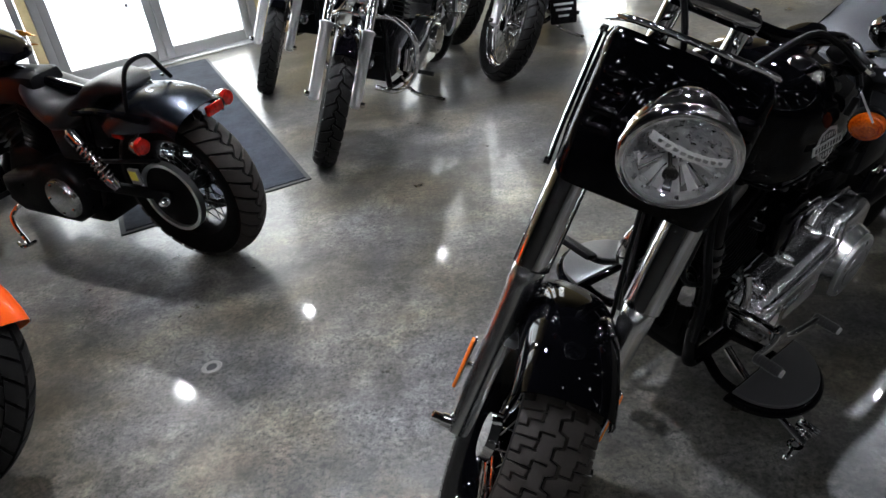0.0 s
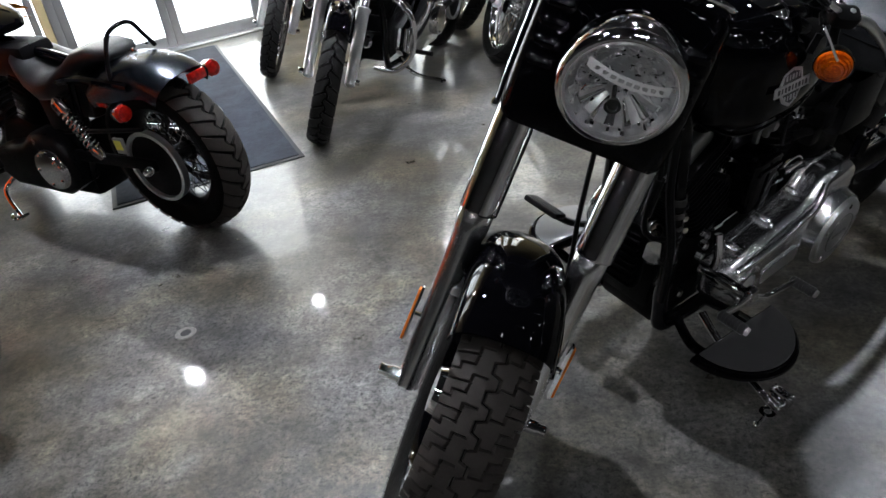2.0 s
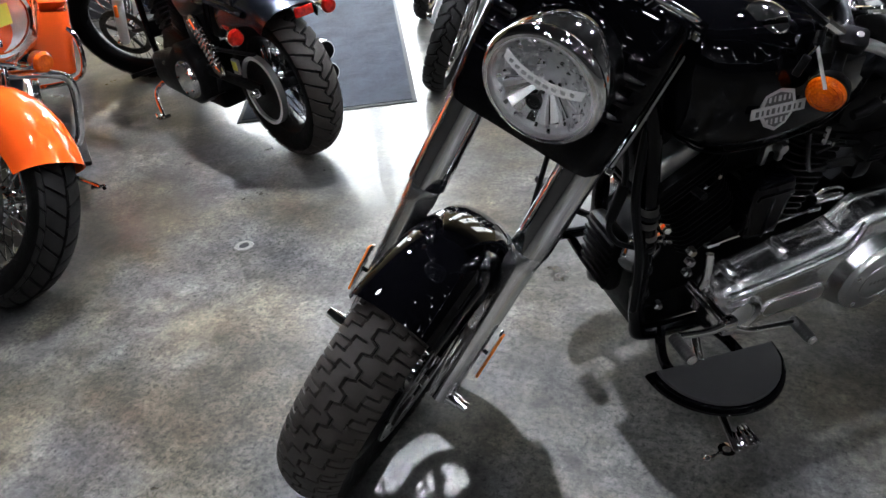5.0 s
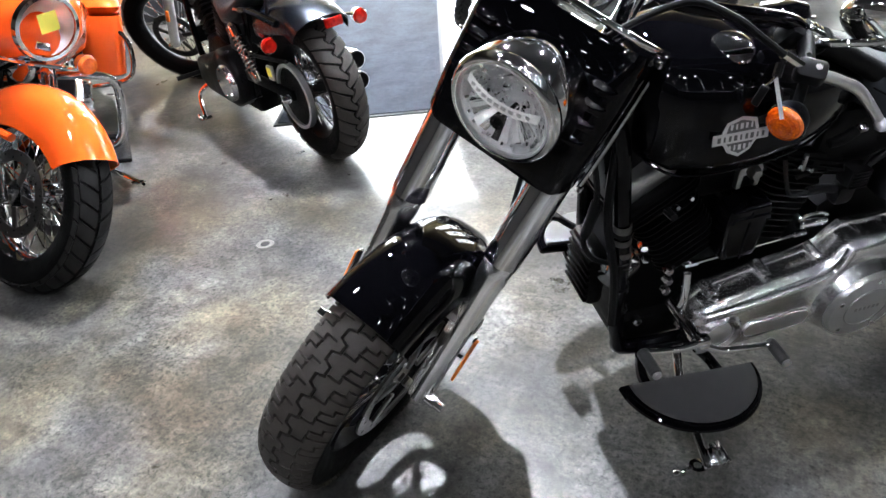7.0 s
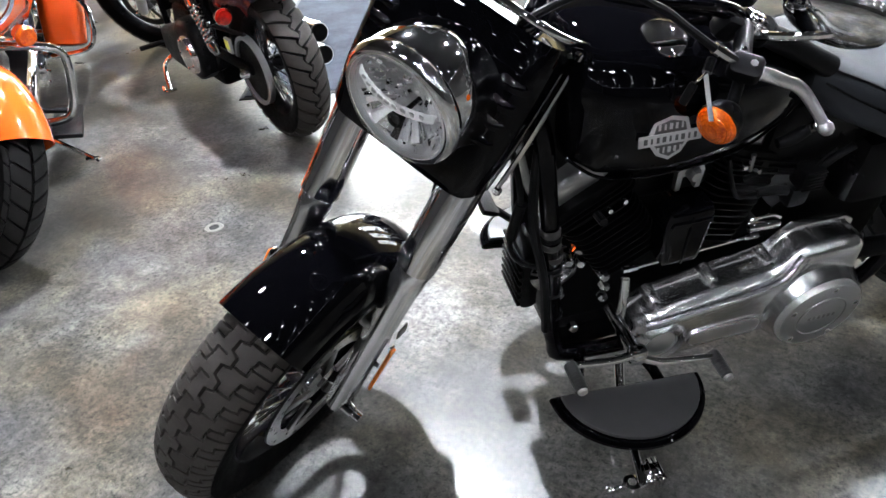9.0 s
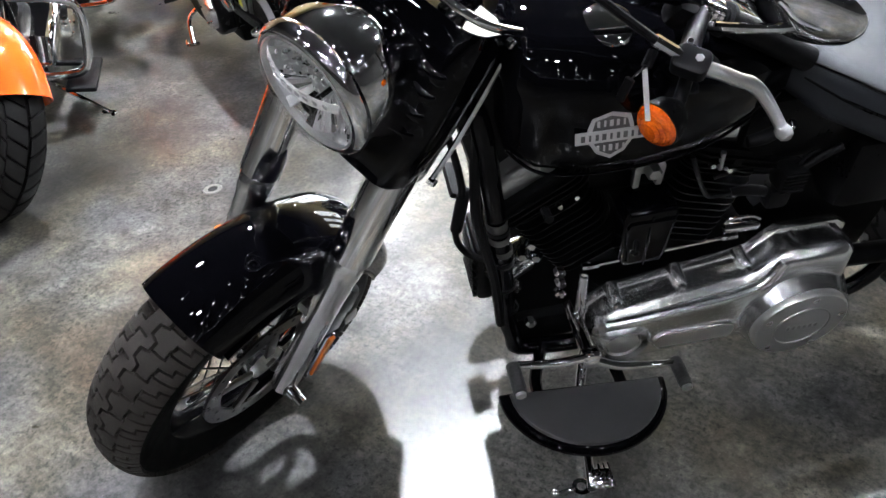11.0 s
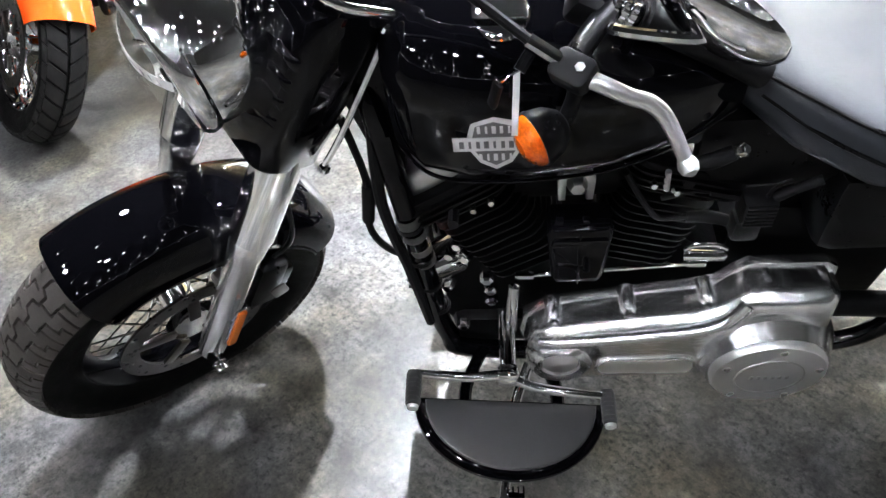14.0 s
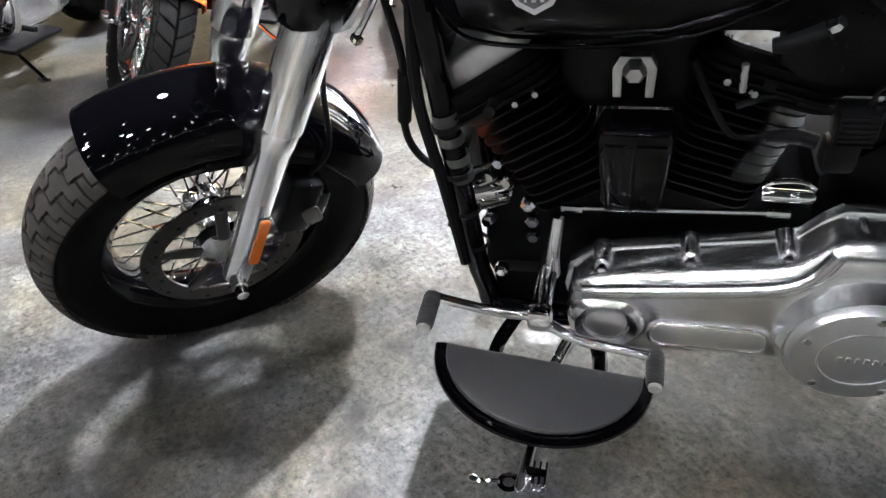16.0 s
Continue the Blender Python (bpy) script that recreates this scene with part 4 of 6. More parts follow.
for row in (0.023, -0.022):
    for i in range(5):
        part("emblem_stroke", box((-0.02 + i * 0.01, row, 0.004), (0.003 + 0.0025 * ((i * 7 + 3) % 3) / 2, 0.011, 0.0012), 0, EM), SILVER, emb)

# seat: a low front saddle with piping
rings = []
for x, zt, zb, hw in ((-0.09, 0.79, 0.755, 0.05), (-0.11, 0.815, 0.735, 0.085), (-0.17, 0.8, 0.69, 0.125), (-0.26, 0.765, 0.65, 0.16), (-0.36, 0.755, 0.635, 0.178), (-0.46, 0.79, 0.64, 0.175), (-0.53, 0.86, 0.66, 0.15), (-0.56, 0.88, 0.7, 0.12), (-0.58, 0.87, 0.74, 0.08)):
    r = []
    for i in range(32):
        a = 2 * math.pi * i / 32
        cs, sn = math.cos(a), math.sin(a)
        dish = 0.012 * (1 - abs(cs)) if -0.5 < x < -0.2 else 0
        r.append(Vector((x, hw * math.copysign(abs(cs) ** 0.6, cs), (zt + zb) / 2 + (zt - zb) / 2 * math.copysign(abs(sn) ** 0.6, sn) - (dish if sn > 0 else 0))))
    rings.append(r)
seat = part("seat", loft(rings), LEATHER, hero, "black vinyl saddle with a seam round its edge", angle=70)
for y in (-1, 1):
    part("top_seam", tube([(-0.11, y * 0.0765, 0.803), (-0.17, y * 0.1125, 0.784), (-0.26, y * 0.144, 0.748), (-0.36, y * 0.16, 0.738), (-0.46, y * 0.1575, 0.768), (-0.535, y * 0.13, 0.832)], 0.0028, 6), SATIN, seat)
part("seat_seam", tube([(-0.12, 0.09, 0.775), (-0.2, 0.138, 0.738), (-0.3, 0.168, 0.705), (-0.42, 0.18, 0.71), (-0.52, 0.157, 0.77)], 0.003, 6), SATIN, seat)

# rear end
wheel(hero, "rear_wheel", (-0.8, 0, 0.309), 0.309, 0.145, 0.205, None, "slant", disc=(), spokes=40, rim_mat=BLACK)
# added slab closing the saddle-to-fender gap, so no lamplight leaks onto the floor
part("seat_pan", slab([(-0.43, 0.65), (-0.44, 0.52), (-0.52, 0.47), (-0.62, 0.6), (-0.73, 0.665), (-0.72, 0.7), (-0.58, 0.72)], -0.105, 0.1, SIDE, 0.012), SATIN, hero, "black filler between saddle and rear fender, added to block lamplight")
part("rear_fender", fender_mesh((-0.8, 0, 0.309), 0.375, 0.098, 0.12, 20, 165, flare=0.05), BLACK, hero, "gloss black rear fender")
for y in (-1, 1):
    part("fender_strut", tube([(-0.5, y * 0.11, 0.6), (-0.7, y * 0.115, 0.66), (-0.95, y * 0.115, 0.62)], 0.016, 8), BLACK, hero)
    part("swing_arm", tube([(-0.33, y * 0.11, 0.34), (-0.8, y * 0.115, 0.309)], 0.022, 10), DARK, hero)
    part("exhaust", tube([(0.2, -0.12, 0.5), (0.26, -0.16, 0.36), (0.1, -0.2, 0.24), (-0.3, -0.21, 0.23 + (0.06 if y > 0 else -0.02)), (-1.0, -0.22, 0.26 + (0.06 if y > 0 else -0.02))], [0.021, 0.021, 0.022, 0.04, 0.042], 14), CHROME, hero, "chrome exhaust pipe")

# frame tubes
for y in (-1, 1):
    part("frame_tube", tube([(0.37, y * 0.035, 0.8), (0.352, y * 0.065, 0.72), (0.325, y * 0.085, 0.45), (0.305, y * 0.09, 0.25), (0.24, y * 0.095, 0.19), (-0.2, y * 0.1, 0.185), (-0.42, y * 0.1, 0.22), (-0.48, y * 0.1, 0.4)], 0.0175, 12), BLACK, hero, "gloss black frame tube")
part("frame_gusset", slab([(0.42, 0.88), (0.395, 0.76), (0.357, 0.6), (0.335, 0.6), (0.325, 0.66), (0.27, 0.7), (0.2, 0.76), (0.3, 0.85)], -0.055, 0.055, SIDE, 0.012), SATIN, hero, "black frame neck gusset")
part("frame_tube", tube([(0.4, 0, 0.84), (0.2, 0, 0.75), (-0.2, 0, 0.68), (-0.45, 0, 0.6)], 0.024, 10), BLACK, hero)
part("steering_head", lathe([(-0.09, 0.035), (0.09, 0.035)], align((0.425, 0, 0.84), RAKE), 20), BLACK, hero)
for y, zs in ((0.085, (0.33, 0.4, 0.47, 0.55)),):
    for z in zs:
        part("cable_tie", ring([(-0.004, 0.018), (-0.004, 0.0205), (0.004, 0.0205), (0.004, 0.018)], align((0.3125 + (z - 0.33) * 0.1, y, z), (0.08, 0, 1)), 14), GRIP, hero)
for x, z, h in ((0.335, 0.556, 0.026), (0.331, 0.527, 0.014), (0.326, 0.494, 0.013), (0.323, 0.466, 0.016)):
    part("tape_band", ring([(-h / 2, 0.017), (-h / 2, 0.0187), (h / 2, 0.0187), (h / 2, 0.017)], align((x, 0.081 + (0.556 - z) * 0.03, z), (0.09, 0.0, 1)), 18), CLOTH_TAPE, hero, "grey cloth tape band")
part("wire_loom", tube([(0.36, 0.06, 0.76), (0.37, 0.08, 0.6), (0.345, 0.1, 0.45), (0.33, 0.1, 0.3)], 0.009, 8), GRIP, hero, "black ribbed wire loom")
part("hose_boot", tube([(0.386, 0.064, 0.62), (0.401, 0.062, 0.54)], [0.011, 0.012, 0.01], 12), GRIP, hero)
part("hose", tube([(0.405, 0.05, 0.74), (0.388, 0.064, 0.63), (0.402, 0.062, 0.53), (0.385, 0.07, 0.485), (0.345, 0.082, 0.465)], 0.006, 8), GRIP, hero)
part("regulator", box((0.345, -0.01, 0.378), (0.04, 0.11, 0.15), 0.014), DARK, hero, "black finned regulator")
for i in range(7):
    part("regulator_fin", box((0.366, -0.01, 0.318 + i * 0.02), (0.009, 0.1, 0.006), 0.002), DARK, hero)

# engine: crankcase, two finned cylinders with heads and rocker boxes, cover, rods and plug leads
part("crankcase", slab([(0.29, 0.2), (0.31, 0.26), (0.3, 0.38), (0.22, 0.45), (0.06, 0.49), (-0.08, 0.46), (-0.16, 0.4), (-0.2, 0.3), (-0.18, 0.2)], -0.13, 0.055, SIDE, 0.012), DARK, hero, "black engine crankcase")
part("lower_case", box((0.2, -0.005, 0.222), (0.19, 0.17, 0.085), 0.02), DARK, hero, "black lower engine case")
part("oil_filter", lathe([(0, 0.036), (0.07, 0.036), (0.08, 0.026), (0.082, 0.004)], align((0.27, 0.02, 0.4), (0.8, 0.5, 0.15)), 24), CHROME, hero, "chrome oil filter")
for x, z in ((0.28, 0.45), (0.265, 0.475), (0.255, 0.44), (0.29, 0.36)):
    part("pipe_fitting", bolt(bmesh.new(), (x, 0.055, z), (0.3, 1, 0.1), 0.011, 0.022), CHROME, hero)
part("gearbox", slab([(-0.16, 0.22), (-0.15, 0.46), (-0.22, 0.52), (-0.4, 0.5), (-0.44, 0.4), (-0.42, 0.24)], -0.12, 0.055, SIDE, 0.014), DARK, hero, "black gearbox case")
part("frame_cover", box((-0.19, 0, 0.66), (0.26, 0.17, 0.14), 0.03), SATIN, hero, "black cover under the seat nose")
part("oil_tank", box((-0.33, 0, 0.56), (0.16, 0.24, 0.16), 0.03), SATIN, hero)
for (bx, bz), (tx, tz), nm in (((0.15, 0.42), (0.25, 0.578), "front"), ((0.0, 0.43), (-0.053, 0.592), "rear")):
    b0, t0 = Vector((bx, 0, bz)), Vector((tx, 0, tz))
    ax = (t0 - b0).normalized()
    cyl = part("cylinder", lathe([(0, 0.055), ((t0 - b0).length, 0.055)], align(b0, t0 - b0), 24), DARK, hero, "black finned cylinder")
    fb = mesh_of("cooling_fin", slab(rounded(0.165, 0.15, 0.035, 4), -0.0016, 0.0016, None, 0), DARK)
    for i in range(11):
        f = new("cooling_fin", fb)
        f.parent = cyl
        f.matrix_basis = align(b0.lerp(t0, (i + 0.5) / 11), ax, radians(0)) @ Matrix.Diagonal((1 if i < 10 else 0.95, 1, 1, 1))
    h0 = t0 + ax * 0.005
    hm = align(h0, ax)
    head = part("cylinder_head", slab(rounded(0.17, 0.17, 0.03, 4), 0, 0.045, hm, 0.006), DARK, hero, "black cylinder head")
    for i in range(3):
        part("cooling_fin", slab(rounded(0.185, 0.18, 0.03, 4), 0.006 + i * 0.012, 0.009 + i * 0.012, hm), DARK, head)
    rk = part("rocker_box", slab(rounded(0.13, 0.15, 0.03, 4), 0.046, 0.085, hm, 0.012, seg=3), ROCKER if nm == "front" else CHROME, hero, "dull silver rocker cover" if nm == "front" else "bright chrome rocker cover")
    for sx in (-1, 1):
        for sy in (-1, 1):
            part("rocker_bolt", bolt(bmesh.new(), hm @ Vector((sx * 0.048, sy * 0.058, 0.084)), ax, 0.006), CHROME, rk)
    plug = part("spark_plug", tube([hm @ Vector((0.02, -0.0, 0.02)) + Vector((0, 0.085, 0)), hm @ Vector((0.02, 0, 0.02)) + Vector((0, 0.112, 0.005))], 0.008, 8), GRIP, head)
# ignition leads with sleeves, running back to the ribbed connector
for way, sleeve in (([(-0.03, 0.085, 0.588), (-0.053, 0.09, 0.602), (-0.076, 0.085, 0.602), (-0.098, 0.082, 0.594)], [(-0.094, 0.083, 0.596), (-0.118, 0.082, 0.59), (-0.15, 0.084, 0.583)]),
                    ([(0.028, 0.1, 0.66), (0.004, 0.094, 0.605), (-0.022, 0.088, 0.556), (-0.04, 0.086, 0.544), (-0.074, 0.086, 0.546)], [(-0.07, 0.086, 0.546), (-0.1, 0.092, 0.551), (-0.125, 0.098, 0.548)])):
    lead = part("plug_lead", tube(way, 0.0045, 10), GRIP, hero, "black ignition lead")
    part("lead_sleeve", tube(sleeve, [0.008, 0.0095, 0.009], 12), GRIP, lead)
for x, z in ((0.21, 0.605), (0.236, 0.59), (-0.012, 0.626), (-0.044, 0.61)):
    part("engine_bolt", bolt(bmesh.new(), (x, 0.085, z), (0, 1, 0.3), 0.0062, 0.018), CHROME, hero)
# horn cover in the vee and the silver mount above
hc = slab([(-0.048, 0.04), (-0.041, 0.054), (0.041, 0.054), (0.048, 0.04), (0.041, -0.064), (0.034, -0.08), (-0.034, -0.08), (-0.041, -0.064)], 0, 0.05, Matrix.Translation((0.085, 0.078, 0.522)) @ SIDE, 0.012, seg=3)
horn = part("horn_cover", hc, BLACK, hero, "gloss black horn cover")
part("horn_rib", box((0.085, 0.128, 0.505), (0.004, 0.006, 0.12), 0.002), BLACK, horn)
part("horn_brow", slab([(-0.042, 0), (-0.038, 0.011), (0.038, 0.011), (0.042, 0)], -0.001, 0.006, Matrix.Translation((0.085, 0.127, 0.545)) @ SIDE, 0.003), BLACK, horn)
part("mount_bracket", slab([(-0.024, -0.03), (-0.026, 0.01), (-0.018, 0.026), (0.018, 0.026), (0.026, 0.01), (0.024, -0.03), (0.014, -0.03), (0.014, 0), (-0.014, 0), (-0.014, -0.03)], 0, 0.012, Matrix.Translation((0.092, 0.085, 0.635)) @ SIDE, 0.002), ROCKER, hero, "dull silver engine mount bracket")
part("mount_bolt", bolt(bmesh.new(), (0.092, 0.097, 0.646), (0, 1, 0), 0.014, 0.018), ROCKER, hero)
part("intake", box((0.1, -0.02, 0.63), (0.2, 0.15, 0.16), 0.03), SATIN, hero, "black intake body between the cylinders")
part("backbone_tray", box((0.08, 0, 0.7), (0.42, 0.15, 0.05), 0.015), SATIN, hero)
part("air_cleaner", lathe([(0.06, 0.08), (0.15, 0.085), (0.17, 0.07), (0.173, 0.005)], align((0.1, 0, 0.6), (0, -1, 0)), 36), BLACK, hero, "round black air cleaner")
coil = part("ignition_coil", box((-0.16, 0.095, 0.576), (0.05, 0.042, 0.046), 0.01, Matrix.Rotation(0, 4, "Y")), GRIP, hero, "black ribbed coil connector")
part("coil_foot", box((-0.155, 0.088, 0.526), (0.042, 0.036, 0.046), 0.01), GRIP, coil)
part("coil_lead", tube([(-0.178, 0.1, 0.595), (-0.2, 0.1, 0.612), (-0.232, 0.1, 0.63)], 0.0075, 10), GRIP, coil)
part("coil_wire", tube([(-0.168, 0.1, 0.6), (-0.172, 0.105, 0.625), (-0.19, 0.105, 0.636)], 0.003, 8), GRIP, coil)
for i in range(6):
    part("coil_rib", box((-0.16, 0.116, 0.557 + i * 0.0075), (0.04, 0.006, 0.0035), 0.001), GRIP, coil)
st_bar = part("starter_cover", lathe([(0, 0.009), (0.004, 0.0095), (0.058, 0.0095), (0.064, 0.005)], align((-0.08, 0.088, 0.455), (-1, 0.1, 0.05)), 16), CHROME, hero, "chrome starter bar")
part("starter_rail", tube([(-0.082, 0.086, 0.466), (-0.096, 0.088, 0.477), (-0.125, 0.09, 0.479), (-0.142, 0.092, 0.471)], 0.0035, 8), CHROME, st_bar)
part("link_rod", tube([(-0.03, 0.09, 0.648), (-0.032, 0.09, 0.612)], 0.0045, 8), ROCKER, hero)
fuel = part("fuel_coupling", tube([(-0.05, 0.11, 0.682), (-0.075, 0.112, 0.688), (-0.1, 0.112, 0.702)], [0.009, 0.011, 0.01], 12), GRIP, hero, "dark fuel line coupling")
part("coupling_bolt", bolt(bmesh.new(), (-0.104, 0.115, 0.708), (-0.5, 0.5, 0.6), 0.0085, 0.012), CHROME, fuel)

# primary case: polished cover with nose, window recess, hump and clutch cover
PO = [(0.168, 0.29), (0.16, 0.335), (0.128, 0.362), (0.09, 0.372), (0.0, 0.388), (-0.1, 0.402), (-0.135, 0.412), (-0.158, 0.44), (-0.178, 0.456), (-0.288, 0.456), (-0.308, 0.442), (-0.315, 0.36), (-0.318, 0.28), (-0.295, 0.222), (-0.25, 0.2), (-0.2, 0.203), (-0.16, 0.218), (-0.1, 0.222), (0.02, 0.212), (0.09, 0.21), (0.135, 0.228), (0.16, 0.255)]
prim = part("primary_case", slab(PO, 0.085, 0.17, SIDE, 0.03, seg=4), POLISH, hero, "polished alloy primary drive cover", angle=50)
part("flange", slab([(x * 1.03 + 0.002, 0.3 + (z - 0.3) * 1.05) for x, z in PO], 0.085, 0.103, SIDE, 0.004), POLISH, prim)
part("clutch_dome", lathe([(0.12, 0.118), (0.155, 0.112), (0.185, 0.1), (0.199, 0.096)], align((-0.222, 0.0, 0.302), (0, 1, 0)), 48), POLISH, prim, "polished clutch housing")
derby = part("clutch_cover", lathe([(0.197, 0.091), (0.203, 0.091), (0.209, 0.087), (0.211, 0.055), (0.2125, 0.05), (0.2125, 0.002)], align((-0.222, 0.0, 0.302), (0, 1, 0)), 48), ALLOY, prim, "round brushed clutch cover")
for i in range(5):
    a = 2 * math.pi * (i + 0.3) / 5
    part("cover_screw", bolt(bmesh.new(), (-0.222 + 0.076 * math.cos(a), 0.208, 0.302 + 0.076 * math.sin(a)), (0, 1, 0), 0.007, 0.005), CHROME, derby)
part("cover_groove", ring([(0.2118, 0.052), (0.2118, 0.0545), (0.2135, 0.054), (0.2135, 0.0525)], align((-0.222, 0.0, 0.302), (0, 1, 0)), 48), ROCKER, derby)
for i in range(6):
    part("engraved_mark", box((-0.222 + (i - 2.5) * 0.011, 0.2128, 0.302), (0.005, 0.0012, 0.009), 0), ROCKER, derby)
part("nose_boss", ring([(0.16, 0.03), (0.175, 0.034), (0.18, 0.045), (0.172, 0.054), (0.155, 0.058)], align((0.108, 0.0, 0.285), (0, 1, 0)), 40), POLISH, prim, "raised round boss")
part("nose_cap", lathe([(0.15, 0.032), (0.172, 0.03), (0.178, 0.02), (0.179, 0.003)], align((0.108, 0.0, 0.285), (0, 1, 0)), 32), ALLOY, prim)
part("top_ridge", tube([(0.14, 0.158, 0.335), (0.1, 0.168, 0.352), (0.0, 0.17, 0.366), (-0.1, 0.17, 0.382), (-0.145, 0.166, 0.4), (-0.172, 0.158, 0.438)], 0.011, 10), POLISH, prim)
slot = rounded(0.16, 0.045, 0.021, 5)
part("inspection_plate", slab(slot, 0, 0.005, Matrix.Translation((-0.035, 0.169, 0.272)) @ Matrix.Rotation(radians(-3), 4, "Y") @ SIDE, 0.002), ALLOY, prim, "oval inspection plate")
part("plate_bead", tube([(-0.035 + x * 1.02, 0.172, 0.272 + z * 1.06) for x, z in slot + slot[:1]], 0.0035, 8, 1), POLISH, prim)
for x, z in ((0.118, 0.366), (0.0, 0.39), (-0.122, 0.406), (-0.203, 0.444), (-0.285, 0.444), (-0.305, 0.38)):
    bs = part("case_boss", lathe([(0.09, 0.015), (0.13, 0.013), (0.134, 0.01)], align((x, 0, z), (0, 1, 0)), 16), POLISH, prim)
    part("case_bolt", bolt(bmesh.new(), (x, 0.134, z), (0, 1, 0), 0.0075, 0.01), CHROME, bs)

prim.matrix_basis = Matrix.Translation((0, 0, -0.02))

# heel-toe shifter, linkage and half-moon boards
shift = bmesh.new()
lathe([(0.1, 0.014), (0.235, 0.014), (0.238, 0.009)], align((0.197, 0.0, 0.312), (0, 1, 0)), 16, shift)
box((0.197, 0.222, 0.314), (0.035, 0.026, 0.04), 0.008, None, shift)
tube([(0.197, 0.222, 0.318), (0.26, 0.235, 0.335), (0.342, 0.238, 0.36)], [0.009, 0.0075, 0.007], 10, 6, shift)
tube([(0.197, 0.222, 0.31), (0.15, 0.232, 0.288), (0.1, 0.24, 0.285), (0.04, 0.246, 0.282)], [0.01, 0.008, 0.0075, 0.007], 10, 6, shift)
sh = part("shift_lever", shift, CHROME, hero, "chrome heel-and-toe shift lever")
for x, z in ((0.342, 0.36), (0.039, 0.28)):
    pg = part("shift_peg", lathe([(0.235, 0.008), (0.237, 0.0112), (0.292, 0.0112), (0.294, 0.0095), (0.296, 0.003)], align((x, 0, z), (0, 1, 0)), 16), BOARD_PAD, sh, "black ribbed rubber peg")
    for i in range(7):
        part("peg_rib", ring([(-0.002, 0.0108), (-0.002, 0.0122), (0.002, 0.0122), (0.002, 0.0108)], align((x, 0.242 + i * 0.0075, z), (0, 1, 0)), 14), BOARD_PAD, pg)
    part("peg_cap", lathe([(0.293, 0.0095), (0.299, 0.0085), (0.3, 0.002)], align((x, 0, z), (0, 1, 0)), 12), ALLOY, pg)
sh.matrix_basis = Matrix.Translation((0, 0, 0.012))
part("shift_arm", tube([(0.19, 0.125, 0.315), (0.188, 0.128, 0.36), (0.182, 0.11, 0.415)], [0.012, 0.01, 0.009], 10), CHROME, hero, "chrome shift arm")
part("shift_rod", tube([(0.18, 0.092, 0.418), (-0.125, 0.07, 0.408)], 0.0042, 8), CHROME, hero, "thin chrome shift rod")
for x, y, z in ((0.165, 0.091, 0.418), (-0.11, 0.071, 0.409)):
    part("rod_end", tube([(x + 0.015, y, z), (x - 0.015, y, z - 0.001)], 0.007, 8), CHROME, hero)
for x, z in ((0.272, 0.292), (0.22, 0.4), (0.22, 0.37), (0.225, 0.43)):
    part("frame_bolt", bolt(bmesh.new(), (x, 0.1, z), (0, 1, 0), 0.011, 0.012), CHROME, hero)
arc = [(0.155 * math.cos(radians(a)), 0.126 * math.sin(radians(a))) for a in range(0, 181, 10)]
for y in (1, -1):
    bm0 = Matrix.Translation((0.195, y * 0.22, 0.222)) @ Matrix.Diagonal((1, y, 1, 1)) @ Matrix.Rotation(radians(-2), 4, "X") @ Matrix.Rotation(radians(-8), 4, "Y")
    bd = part("footboard", slab([(x * 1.02, yy * 1.03 - 0.004) for x, yy in arc], -0.02, 0.0, bm0, 0.006), BLACK, hero, "half-moon footboard with a gloss black edge")
    part("rubber_pad", slab([(x * 0.95, yy * 0.93 + 0.002) for x, yy in arc], 0.0, 0.008, bm0, 0.004), BOARD_PAD, bd, "dark grey rubber pad")
    part("edge_bead", tube([bm0 @ Vector((x * 1.03, yy * 1.04 - 0.004, -0.012)) for x, yy in arc], 0.007, 8, 2), BLACK, bd)
    for x in (-0.08, 0.08):
        part("board_bracket", tube([(0.195 + x * 0.6, y * 0.1, 0.2), (0.195 + x, y * 0.17, 0.185), (0.195 + x, y * 0.24, 0.187)], 0.012, 8), BLACK, bd)
    for a in range(20, 170, 25):
        part("board_stud", lathe([(0, 0.005), (0.004, 0.004)], align(bm0 @ Vector((0.158 * math.cos(radians(a)), 0.129 * math.sin(radians(a)), -0.012)), (math.cos(radians(a)), y * math.sin(radians(a)), 0)), 8), CHROME, bd)
part("brake_pedal", tube([(0.2, -0.2, 0.26), (0.28, -0.21, 0.3), (0.34, -0.225, 0.35)], 0.009, 8), SATIN, hero)
part("pedal_pad", box((0, 0, 0), (0.042, 0.105, 0.016), 0.006, Matrix.Translation((0.352, -0.235, 0.366)) @ Matrix.Rotation(radians(-25), 4, "Y")), GRIP, hero, "black brake pedal pad")

# side stand, down on the floor
stand = part("side_stand", tube([(0.16, 0.12, 0.17), (0.19, 0.2, 0.15), (0.205, 0.3, 0.122), (0.215, 0.37, 0.104)], [0.012, 0.011, 0.01, 0.01], 10), CHROME, hero, "chrome side stand lowered onto the floor")
part("stand_knuckle", box((0, 0, 0), (0.034, 0.026, 0.04), 0.007, align((0.192, 0.358, 0.112), (0.1, 0.9, -0.25))), CHROME, stand, "cast chrome clamp")
for i in range(3):
    part("knuckle_rib", box((0.178 + i * 0.009, 0.36, 0.117), (0.004, 0.05, 0.032), 0.0015), CHROME, stand)
foot_m = Matrix.Translation((0.233, 0.362, 0.1)) @ Matrix.Rotation(radians(12), 4, "X")
part("stand_foot", ring([(-0.005, 0.0085), (-0.005, 0.018), (0.005, 0.018), (0.005, 0.0085)], foot_m, 24), CHROME, stand, "chrome foot plate with a hole")
